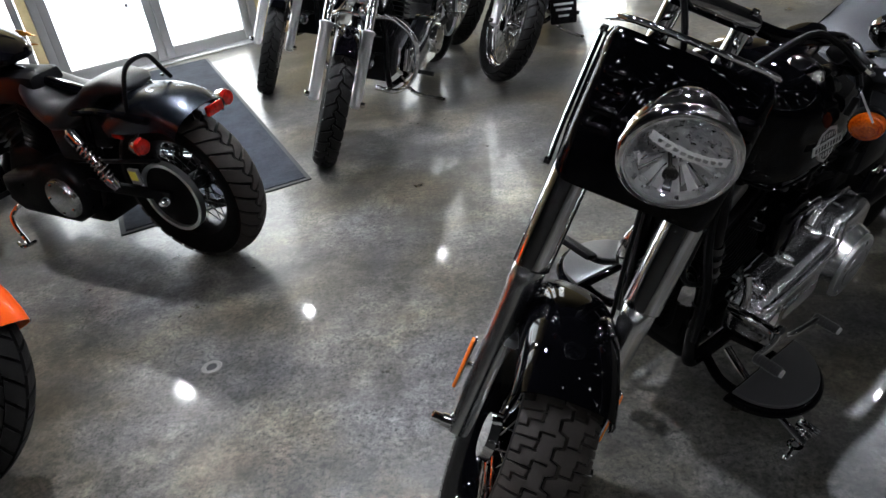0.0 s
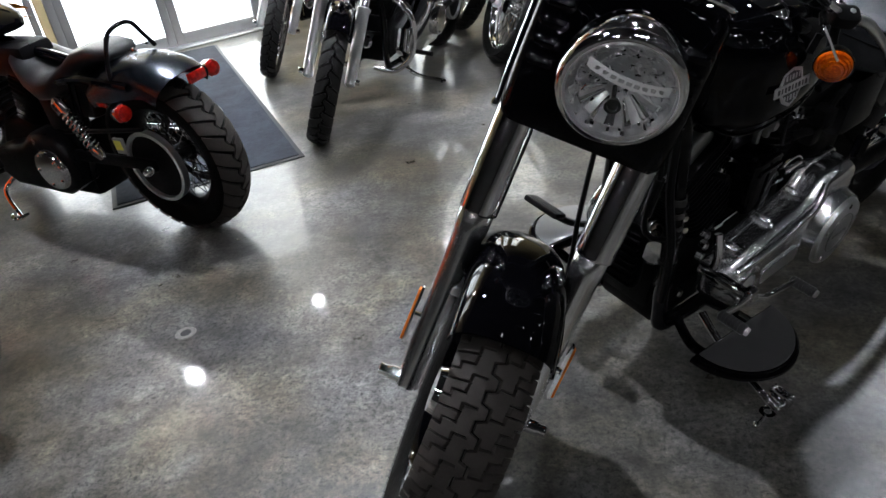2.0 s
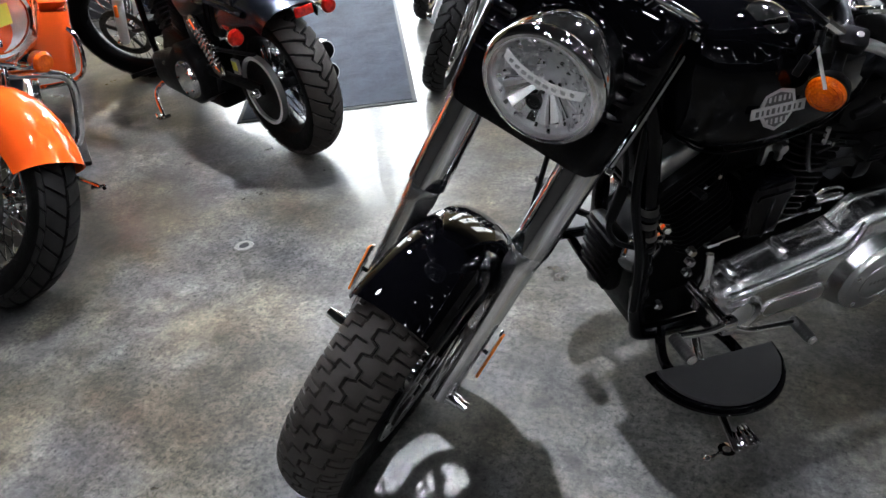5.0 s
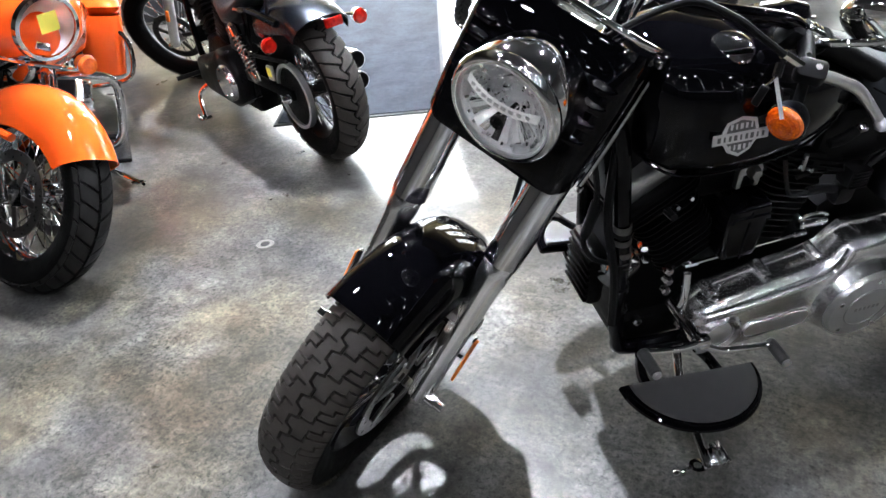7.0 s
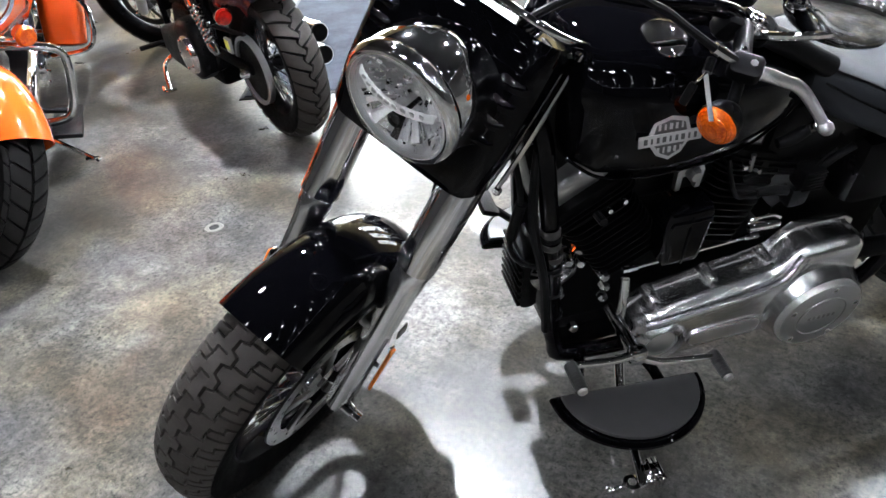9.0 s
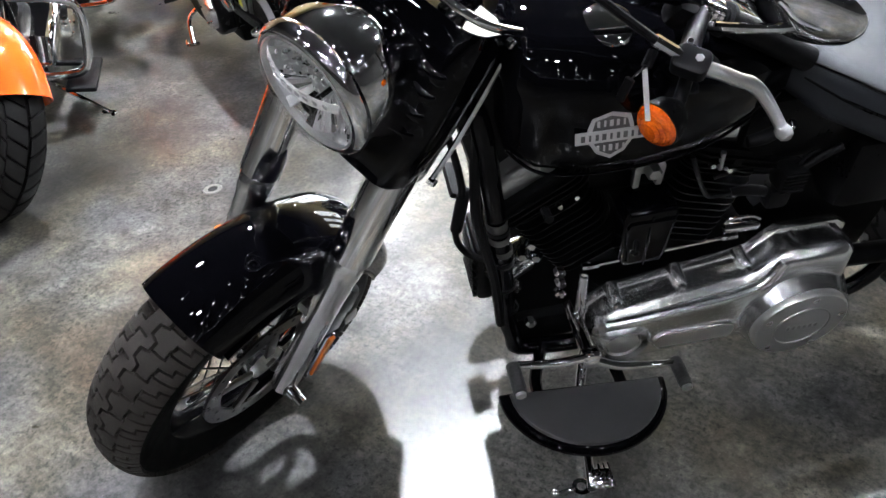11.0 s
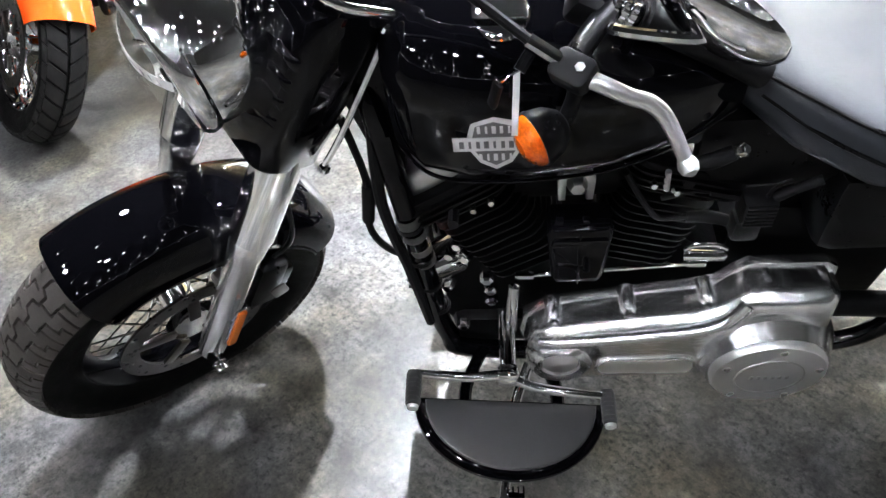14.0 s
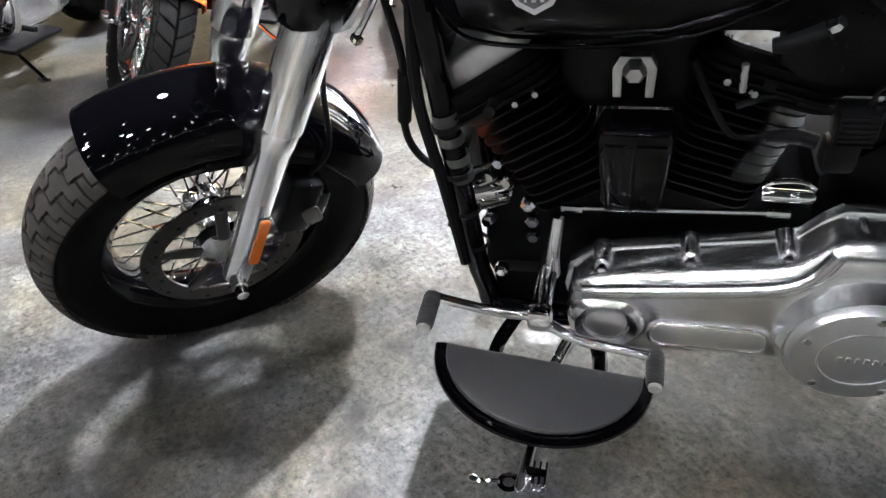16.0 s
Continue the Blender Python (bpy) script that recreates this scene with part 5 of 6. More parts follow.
part("foot_arm", slab([(-0.052, -0.011), (-0.014, -0.015), (-0.014, 0.015), (-0.052, 0.011)], -0.0045, 0.0045, foot_m, 0.002), CHROME, stand)
part("stand_spur", tube([(0.248, 0.362, 0.102), (0.262, 0.364, 0.106), (0.272, 0.365, 0.104), (0.282, 0.366, 0.108)], [0.006, 0.0035, 0.005, 0.0035], 8), CHROME, stand)
part("stand_knob", lathe([(-0.008, 0.003), (-0.005, 0.0065), (0, 0.008), (0.005, 0.0065), (0.008, 0.003)], align((0.286, 0.366, 0.109), (1, 0, 0)), 14), CHROME, stand)


# ---- the other motorcycles ----
def parked(x, y, yaw, lean=10.0):
    return pose(x, y, 0, 0, 0, yaw) @ Matrix.Rotation(radians(-lean), 4, "X")


def steering(wb, steer, rake=30.0, R=0.32):
    a = Vector((-math.sin(radians(rake)), 0, math.cos(radians(rake))))
    p = Vector((wb / 2 - 0.03, 0, R - 0.02))
    return a, Matrix.Translation(p) @ Matrix.Rotation(radians(steer), 4, a) @ Matrix.Translation(-p)


def front_end(b, wb, R, w, rim, steer, tread, spokes, leg_mat, fender_mat, fender=(50, 150), fr=0.025, gap=0.1, disc=(1,), reflector=True, rake=30.0, fhalf=None, fdrop=0.04, length=0.62, clamps=CHROME, rim_mat=CHROME):
    a, S = steering(wb, steer, rake, R)
    c = Vector((wb / 2, 0, R - 0.02))
    e = Vector((math.cos(radians(rake)), 0, math.sin(radians(rake))))
    wheel(b, "front_wheel", c, R, w, rim, S, tread, disc, spokes, rim_mat, disc_r=0.14)
    for y in (-1, 1):
        base = c + Vector((-0.012, y * gap, 0))
        part("fork_slider", lathe([(-0.03, fr * 0.6), (-0.02, fr), (length * 0.5, fr * 1.05), (length * 0.5 + 0.01, fr * 1.25), (length * 0.53, fr * 1.25), (length * 0.54, fr * 0.8)], align(base, a), 20), leg_mat, b, "fork leg", S)
        part("fork_tube", lathe([(length * 0.5, fr * 0.8), (length, fr * 0.8)], align(base, a), 18), CHROME, b, "", S)
        part("axle_nut", lathe([(0, 0.014), (0.02, 0.013), (0.024, 0.008)], align(c + Vector((0, y * (gap + 0.02), 0)), (0, y, 0)), 10), CHROME, b, "", S)
        if reflector:
            part("side_reflector", slab(rounded(0.018, 0.07, 0.005), 0, 0.008, basis(base + a * 0.2 + Vector((0, y * (fr + 0.002), 0)), e * -y, a), 0.002), AMBER_REFLECTOR, b, "amber side reflector", S)
    for s in (length * 0.72, length * 0.97):
        part("fork_clamp", box((0, 0, 0), (0.05, 2 * gap + 0.07, 0.03), 0.008, align(c + a * s, a) @ Matrix.Rotation(radians(0), 4, "Z")), clamps, b, "", S)
    part("front_fender", fender_mesh(c, R + 0.022, fhalf or w * 0.55, fdrop, *fender, n=16), fender_mat, b, "", S)
    return a, e, c, S


def bars(b, S, c, height=1.02, width=0.4, back=0.28, mat=CHROME, mirror=True, signal=True):
    x0 = c.x - 0.42
    p = [(x0, 0, height), (x0 - 0.01, width * 0.25, height), (x0 - 0.04, width * 0.5, height + 0.04), (x0 - 0.12, width * 0.75, height + 0.02), (x0 - back, width, height - 0.03)]
    bar = part("handlebar", tube([(x, -y, z) for x, y, z in reversed(p[1:])] + p, 0.0127, 10), mat, b, "", S)
    for y in (-1, 1):
        f = S @ Matrix.Diagonal((1, y, 1, 1))
        part("grip", tube([(x0 - 0.15, width * 0.8, height + 0.008), (x0 - back - 0.01, width * 1.01, height - 0.032)], 0.0185, 12), GRIP, bar, "", f)
        part("lever", tube([(x0 - 0.1, width * 0.72, height + 0.01), (x0 - 0.08, width * 0.85, height), (x0 - 0.17, width * 1.1, height - 0.03)], [0.009, 0.008, 0.008], 8), ALLOY, bar, "", f)
        part("riser", tube([(x0 + 0.02, 0.06, height - 0.11), (x0, 0.06, height)], 0.017, 10), CHROME, bar, "", f)
        if mirror:
            mr = part("mirror", lathe([(-0.01, 0.02), (-0.008, 0.05), (0.0, 0.058), (0.008, 0.056), (0.009, 0.05)], align((x0 - 0.12, width * 0.95, height + 0.1), (-1, -0.1, 0.1)) @ Matrix.Diagonal((0.75, 1.3, 1, 1)), 24), CHROME, b, "", f)
            part("mirror_stem", tube([(x0 - 0.11, width * 0.74, height + 0.02), (x0 - 0.08, width * 0.85, height + 0.08), (x0 - 0.11, width * 0.94, height + 0.1)], 0.006, 8), CHROME, mr, "", f)
        if signal:
            sg = part("turn_signal", lathe([(-0.05, 0.01), (-0.03, 0.03), (0, 0.034)], align((x0 - 0.03, width * 0.78, height - 0.06), (1, 0, 0)), 20), CHROME, b, "", f)
            part("signal_lens", lathe([(0, 0.033), (0.012, 0.026), (0.018, 0.004)], align((x0 - 0.03, width * 0.78, height - 0.06), (1, 0, 0)), 20), AMBER, sg, "amber lens", f)
            part("signal_stalk", tube([(x0 - 0.06, width * 0.77, height - 0.05), (x0 - 0.09, width * 0.72, height + 0.0)], 0.007, 8), CHROME, sg, "", f)
    return bar


def lamp(b, S, p, r=0.085, bucket=CHROME):
    m = align(p, (1, 0, -0.05))
    h = part("headlamp", lathe([(-0.131, 0.001), (-0.13, 0.02), (-0.1, r * 0.7), (-0.03, r * 0.95), (0, r)], m, 32, caps=False), bucket, b, "", S)
    part("bezel", ring([(-0.01, r * 0.97), (0.0, r * 1.09), (0.014, r * 1.04), (0.016, r * 0.92)], m, 40), CHROME, h, "", S)
    part("bowl", lathe([(0.004, r * 0.92), (-0.02, r * 0.75), (-0.04, r * 0.3)], m, 24, caps=False), FACET, h, "", S)
    ln = part("lens", lathe([(0.001, r * 0.94), (0.004, r * 0.93), (0.016, r * 0.7), (0.022, 0.003)], m, 32, caps=False), LENS, h, "", S)
    ln.visible_shadow = False
    return h


def tank_shape(b, mat, x0=-0.12, x1=0.32, w=0.14, zt=0.93, zb=0.72, label="fuel tank"):
    rings = []
    for f, k in ((0, 0.25), (0.04, 0.55), (0.15, 0.85), (0.35, 1), (0.6, 1.0), (0.8, 0.82), (0.94, 0.55), (1, 0.3)):
        x = x1 + (x0 - x1) * f
        r = []
        lo, hi = zb + 0.06 * f, zt - 0.1 * f ** 1.5
        mid = (lo + hi) / 2
        for i in range(28):
            t = 2 * math.pi * i / 28
            cs, sn = math.cos(t), math.sin(t)
            r.append(Vector((x, w * k * math.copysign(abs(cs) ** 0.7, cs), mid + (hi - lo) / 2 * (0.4 + 0.6 * k) * math.copysign(abs(sn) ** 0.7, sn))))
        rings.append(r)
    t = part("fuel_tank", loft(rings), mat, b, label, angle=60)
    part("filler_cap", lathe([(0, 0.034), (0.012, 0.036), (0.02, 0.02)], align((x1 - 0.15, -0.05, zt - 0.018), (0, -0.2, 1)), 24), CHROME, t)
    return t


def saddle(b, sections, mat=LEATHER):
    rings = []
    for x, zt, zb, hw in sections:
        rings.append([Vector((x, hw * math.copysign(abs(math.cos(t)) ** 0.6, math.cos(t)), (zt + zb) / 2 + (zt - zb) / 2 * math.copysign(abs(math.sin(t)) ** 0.6, math.sin(t)))) for t in (2 * math.pi * i / 28 for i in range(28))])
    return part("seat", loft(rings), mat, b, "black vinyl seat", angle=70)


def vtwin(b, case=DARK, cover=SATIN, rocker=CHROME, derby=CHROME, z=0.0, x=0.0):
    part("crankcase", slab([(0.22, 0.2), (0.24, 0.34), (0.16, 0.45), (-0.02, 0.47), (-0.14, 0.4), (-0.16, 0.2)], -0.1, 0.08, Matrix.Translation((x, 0, z)) @ SIDE, 0.035, seg=4), case, b, "engine crankcase")
    part("gearbox", slab([(-0.14, 0.22), (-0.14, 0.44), (-0.38, 0.46), (-0.4, 0.26)], -0.11, 0.1, Matrix.Translation((x, 0, z)) @ SIDE, 0.012), case, b)
    fm = None
    for (bx, bz), (tx, tz) in (((0.13, 0.43), (0.25, 0.63)), ((-0.02, 0.44), (-0.1, 0.64))):
        b0, t0 = Vector((bx + x, 0, bz + z)), Vector((tx + x, 0, tz + z))
        cy = part("cylinder", lathe([(0, 0.055), ((t0 - b0).length, 0.055)], align(b0, t0 - b0), 20), case, b)
        fm = fm or mesh_of("cooling_fin", slab(rounded(0.15, 0.145, 0.035, 3), -0.0017, 0.0017), case)
        for i in range(9):
            f = new("cooling_fin", fm)
            f.parent = cy
            f.matrix_basis = align(b0.lerp(t0, (i + 0.5) / 9), t0 - b0)
        part("rocker_box", slab(rounded(0.15, 0.15, 0.03, 3), 0.0, 0.07, align(t0, t0 - b0), 0.014, seg=3), rocker, b, "rocker cover")
    pc = part("primary_cover", slab([(0.16, 0.25), (0.14, 0.36), (-0.08, 0.4), (-0.16, 0.45), (-0.3, 0.44), (-0.36, 0.36), (-0.35, 0.24), (-0.25, 0.19), (0.08, 0.2)], 0.075, 0.175, Matrix.Translation((x, 0, z)) @ SIDE, 0.03, seg=4), cover, b, "primary drive cover", angle=50)
    part("clutch_cover", lathe([(0.17, 0.085), (0.19, 0.083), (0.197, 0.078), (0.199, 0.004)], align((x - 0.25, 0, z + 0.315), (0, 1, 0)), 36), derby, pc, "round clutch cover")
    for i in range(5):
        t = 2 * math.pi * i / 5
        part("cover_screw", bolt(bmesh.new(), (x - 0.25 + 0.065 * math.cos(t), 0.197, z + 0.315 + 0.065 * math.sin(t)), (0, 1, 0), 0.006, 0.005), CHROME, pc)
    part("oil_filter", lathe([(0, 0.036), (0.07, 0.036), (0.08, 0.026), (0.082, 0.004)], align((x + 0.22, -0.02, z + 0.31), (1, 0, 0.1)), 20), CHROME, b, "chrome oil filter")
    part("cam_cover", lathe([(0.11, 0.085), (0.15, 0.08), (0.16, 0.07), (0.165, 0.03), (0.166, 0.004)], align((x + 0.04, 0, z + 0.36), (0, -1, 0)), 32), rocker, b, "round cam cover")
    for px, qx in ((0.11, 0.19), (0.14, 0.23), (0.0, -0.05), (-0.03, -0.09)):
        part("pushrod_tube", tube([(x + px, -0.1, z + 0.4), (x + qx, -0.1, z + 0.64)], 0.011, 8), CHROME, b, "chrome pushrod tube")
    part("voltage_regulator", box((x + 0.3, 0.03, z + 0.42), (0.03, 0.1, 0.08), 0.008), case, b)
    part("horn", lathe([(0, 0.035), (0.02, 0.045), (0.026, 0.03), (0.028, 0.004)], align((x + 0.31, 0.0, z + 0.58), (1, 0, 0)), 24), CHROME, b)
    part("air_cleaner", lathe([(0.1, 0.07), (0.16, 0.075), (0.175, 0.06), (0.178, 0.005)], align((x + 0.06, 0, z + 0.6), (0, -1, 0)), 28), CHROME, b)
    for y in (-1, 1):
        part("frame_tube", tube([(0.36, y * 0.03, 0.82), (0.31, y * 0.08, 0.5), (0.28, y * 0.09, 0.25), (0.2, y * 0.1, 0.19), (-0.3, y * 0.1, 0.19), (-0.42, y * 0.1, 0.4), (-0.5, y * 0.1, 0.62)], 0.016, 10), BLACK, b)
        part("foot_peg", tube([(0.13, y * 0.16, 0.25), (0.14, y * 0.29, 0.25)], [0.012, 0.014, 0.014, 0.012], 10), GRIP, b, "black rubber foot peg")
    part("frame_tube", tube([(0.38, 0, 0.84), (0.1, 0, 0.74), (-0.5, 0, 0.62)], 0.022, 10), BLACK, b)


def rear_end(b, wb, R, w, rim, tread, fender_mat, spokes=40, span=(25, 150), fhalf=None, shocks=True, pipes=CHROME, fr=0.045, drop=0.06, rim_mat=CHROME, far=0.165):
    c = Vector((-wb / 2, 0, R))
    wheel(b, "rear_wheel", c, R, w, rim, None, tread, (-1,), spokes, rim_mat, rim_mat)
    fd = part("rear_fender", fender_mesh(c, R + fr, fhalf or w * 0.66, drop, *span, n=18), fender_mat, b, "rear fender")
    for y in (-1, 1):
        part("swing_arm", box(((c.x - 0.3) / 2, y * (w / 2 + 0.045), 0.315), (-c.x - 0.26, 0.022, 0.045), 0.008), DARK, b)
        if shocks:
            top, bot = Vector((c.x + 0.325, y * 0.155, 0.55)), Vector((c.x + 0.2, y * 0.158, 0.345))
            sk = part("shock", lathe([(0, 0.014), (0.03, 0.024), (0.05, 0.024), (0.052, 0.012), (0.2, 0.012), (0.202, 0.026), (0.245, 0.027), (0.262, 0.012)], align(bot, top - bot), 18), CHROME, b, "chrome coil-over shock")
            d = (top - bot).normalized()
            q = align(bot, d)
            part("spring", tube([q @ Vector((0.021 * math.cos(t), 0.021 * math.sin(t), 0.045 + 0.16 * t / (2 * math.pi * 9))) for t in (2 * math.pi * 9 * i / 126 for i in range(127))], 0.0045, 6, 1), CHROME, sk, "chrome coil spring")
        part("fender_strut", tube([(c.x + 0.42, y * 0.12, 0.6), (c.x + 0.2, y * 0.125, 0.63), (c.x - 0.05, y * 0.12, 0.61)], 0.014, 8), BLACK, b)
        part("exhaust", tube([(0.2, -0.1, 0.52), (0.27, -0.15, 0.4), (0.1, -0.19, 0.27), (-0.3, -0.19, 0.29 + 0.045 * y), (c.x - 0.05, -0.18, 0.33 + 0.045 * y)], [0.02, 0.021, 0.022, 0.036, 0.04], 12), pipes, b, "exhaust pipe")
        part("pipe_mouth", lathe([(0, 0.034), (0.002, 0.034)], align((c.x - 0.052, -0.18, 0.33 + 0.045 * y), (-1, 0, 0.05)), 16), DARK, b)
        sg = part("rear_signal", lathe([(-0.045, 0.012), (-0.03, 0.028), (0, 0.033)], align((c.x - 0.035 - 0.02 * (y < 0), 0.165 if y > 0 else -far, 0.54), (-1, 0, 0)), 20), CHROME, b, "chrome rear turn signal")
        part("signal_lens", lathe([(0, 0.032), (0.012, 0.026), (0.018, 0.004)], align((c.x - 0.035 - 0.02 * (y < 0), 0.165 if y > 0 else -far, 0.54), (-1, 0, 0)), 20), RED, sg, "red lens")
        part("signal_stalk", tube([(c.x + 0.03, y * 0.11, 0.56), (c.x - 0.01, 0.16 if y > 0 else 0.005 - far, 0.542)], 0.008, 8), CHROME, sg)
    part("belt_pulley", ring([(-0.012, 0.122), (-0.012, 0.136), (0.012, 0.136), (0.012, 0.122)], align((c.x, w / 2 + 0.03, c.z), (0, 1, 0)), 40), ALLOY, b, "belt pulley rim")
    part("pulley_web", lathe([(0, 0.124), (0.006, 0.122), (0.014, 0.03)], align((c.x, w / 2 + 0.024, c.z), (0, 1, 0)), 32), DARK, b)
    part("drive_belt", tube([(c.x, w / 2 + 0.03, c.z + 0.14), (-0.3, w / 2 + 0.03, 0.4)], 0.009, 6), GRIP, b)
    part("axle_nut", lathe([(0, 0.018), (0.02, 0.016), (0.03, 0.01)], align((c.x, w / 2 + 0.06, c.z), (0, 1, 0)), 12), CHROME, b)
    return c, fd


def side_stand(b, tip=(0.22, 0.34), floor=0.06):
    st = part("side_stand", tube([(0.12, 0.1, 0.2), (0.16, 0.2, 0.14), (tip[0], tip[1], floor + 0.01)], [0.011, 0.01, 0.009], 8), CHROME, b, "side stand lowered onto the floor")
    part("stand_foot", tube([(tip[0], tip[1] - 0.03, floor + 0.008), (tip[0] + 0.005, tip[1] + 0.02, floor + 0.012), (tip[0] + 0.045, tip[1] + 0.015, floor + 0.02)], 0.008, 8), CHROME, st)


def round_guard(b, w=0.26, zt=0.57, zb=0.2, x=0.34):
    for y in (-1, 1):
        part("engine_guard", tube([(x, y * 0.04, zt), (x, y * w * 0.55, zt), (x - 0.01, y * w * 0.92, zt - 0.08), (x - 0.015, y * w, (zt + zb) / 2), (x - 0.02, y * w * 0.92, zb + 0.08), (x - 0.02, y * w * 0.6, zb), (x - 0.02, y * 0.04, zb)], 0.013, 12), CHROME, b, "round chrome engine guard bar")


def engine_guard(b, w=0.3, zt=0.53, zb=0.25, x=0.3, mat=CHROME):
    for y in (-1, 1):
        part("engine_guard", tube([(x + 0.02, y * 0.05, zt + 0.02), (x + 0.02, y * (w - 0.08), zt + 0.02), (x - 0.01, y * (w - 0.01), zt - 0.02), (x - 0.02, y * w, (zt + zb) / 2), (x - 0.02, y * (w - 0.02), zb + 0.03), (x - 0.02, y * (w - 0.1), zb), (x - 0.02, y * 0.08, zb)], 0.016, 12), mat, b, "chrome engine guard bar")


# the matt black street bike with flames on its tank
street = thing("street_motorcycle", parked(0.59, 5.625, 155, 4), "matt black street motorcycle with a bobbed fender on its side stand", "motorcycle")
a, e, c, S = front_end(street, 1.55, 0.33, 0.095, 0.245, 40, "slant", 36, ALLOY, SATIN, (60, 140), 0.026, 0.1, rim_mat=SATIN)
bars(street, S, c, 1.05, 0.38, mat=BLACK)
lamp(street, S, c + a * 0.62 + e * 0.12, 0.085, BLACK)
fair = []
for s, hw, d in ((0.55, 0.06, 0.22), (0.6, 0.13, 0.2), (0.68, 0.17, 0.16), (0.78, 0.16, 0.1), (0.86, 0.1, 0.03)):
    o = [(d - 0.9 * d * (y / 1.0) ** 2, y * hw) for y in (-1, -0.75, -0.5, -0.25, 0, 0.25, 0.5, 0.75, 1)]
    fair.append([c + a * s + e * x + Vector((0, y, 0)) for x, y in o] + [c + a * s + e * (x - 0.005) + Vector((0, y * 0.96, 0)) for x, y in reversed(o)])
part("quarter_fairing", loft(fair), BLACK, street, "black quarter fairing", S)
st_tank = tank_shape(street, BLACK, -0.1, 0.32, 0.14, 0.89, 0.68, label="gloss black fuel tank with orange flames")
for y in (-1, 1):
    fl = [(0.28, 0.8), (0.2, 0.86), (0.05, 0.855), (-0.03, 0.835), (0.06, 0.832), (0.12, 0.815), (-0.02, 0.8), (0.1, 0.79), (0.2, 0.775)]
    part("flame", slab([(px, pz) for px, pz in fl], 0, 0.002, Matrix.Translation((0, y * 0.1415, -0.04)) @ SIDE), FLAME, st_tank, "orange flame graphic")
saddle(street, ((-0.12, 0.7, 0.64, 0.05), (-0.15, 0.7, 0.6, 0.095), (-0.22, 0.66, 0.56, 0.125), (-0.32, 0.63, 0.53, 0.15), (-0.41, 0.64, 0.54, 0.15), (-0.48, 0.68, 0.58, 0.125), (-0.53, 0.715, 0.62, 0.105), (-0.6, 0.725, 0.66, 0.09), (-0.68, 0.715, 0.67, 0.075), (-0.71, 0.7, 0.68, 0.05)), SADDLE)
vtwin(street, DARK, SATIN, SATIN, CHROME, -0.04)
_, rf = rear_end(street, 1.55, 0.305, 0.138, 0.2, "slant", DENIM, 40, (52, 122), 0.122, pipes=CHROME, fr=0.075, drop=0.125, rim_mat=SATIN, far=0.235)
for worn in [o for o in street.children_recursive if o.name.startswith("tread")]:
    worn.data.materials[0] = TREAD
part("tail_reflector", box((-0.982, -0.035, 0.598), (0.014, 0.075, 0.035), 0.004, None), RED, street, "red tail reflector")
part("side_reflector", box((-0.643, 0.12, 0.54), (0.055, 0.006, 0.018), 0.002), RED, street, "red side reflector")
part("fender_strap", tube([(-0.73, 0.108, 0.62), (-0.745, 0.1, 0.69), (-0.76, 0.075, 0.765), (-0.775, 0.035, 0.79), (-0.785, -0.01, 0.785), (-0.785, -0.04, 0.74), (-0.78, -0.075, 0.685)], 0.008, 8), GRIP, street, "black looped strap over the fender")
for y in (-0.03, 0.03):
    part("fender_screw", bolt(bmesh.new(), (-0.76, y - 0.03, 0.697), (0, 0, 1), 0.006, 0.004), CHROME, rf)
part("frame_cover", box((-0.04, 0, 0.655), (0.34, 0.15, 0.13), 0.03), SATIN, street, "black cover between tank and seat")
part("battery_box", box((-0.37, 0.1, 0.49), (0.18, 0.06, 0.14), 0.015), SATIN, street)
part("under_seat_cover", box((-0.45, 0, 0.55), (0.18, 0.2, 0.17), 0.02), SATIN, street, "black cover under the seat")
part("lower_frame", box((-0.06, 0, 0.165), (0.56, 0.2, 0.1), 0.025), DARK, street, "black lower frame and sump")
part("maker_plate", box((-0.66, 0.13, 0.39), (0.05, 0.012, 0.06), 0.003), DOOR_ALU, street, "small plate with a label")
part("plate_label", box((-0.66, 0.1372, 0.395), (0.036, 0.002, 0.036), 0), YELLOW, street, "small pale label")
side_stand(street, (0.035, 0.25), 0.045)

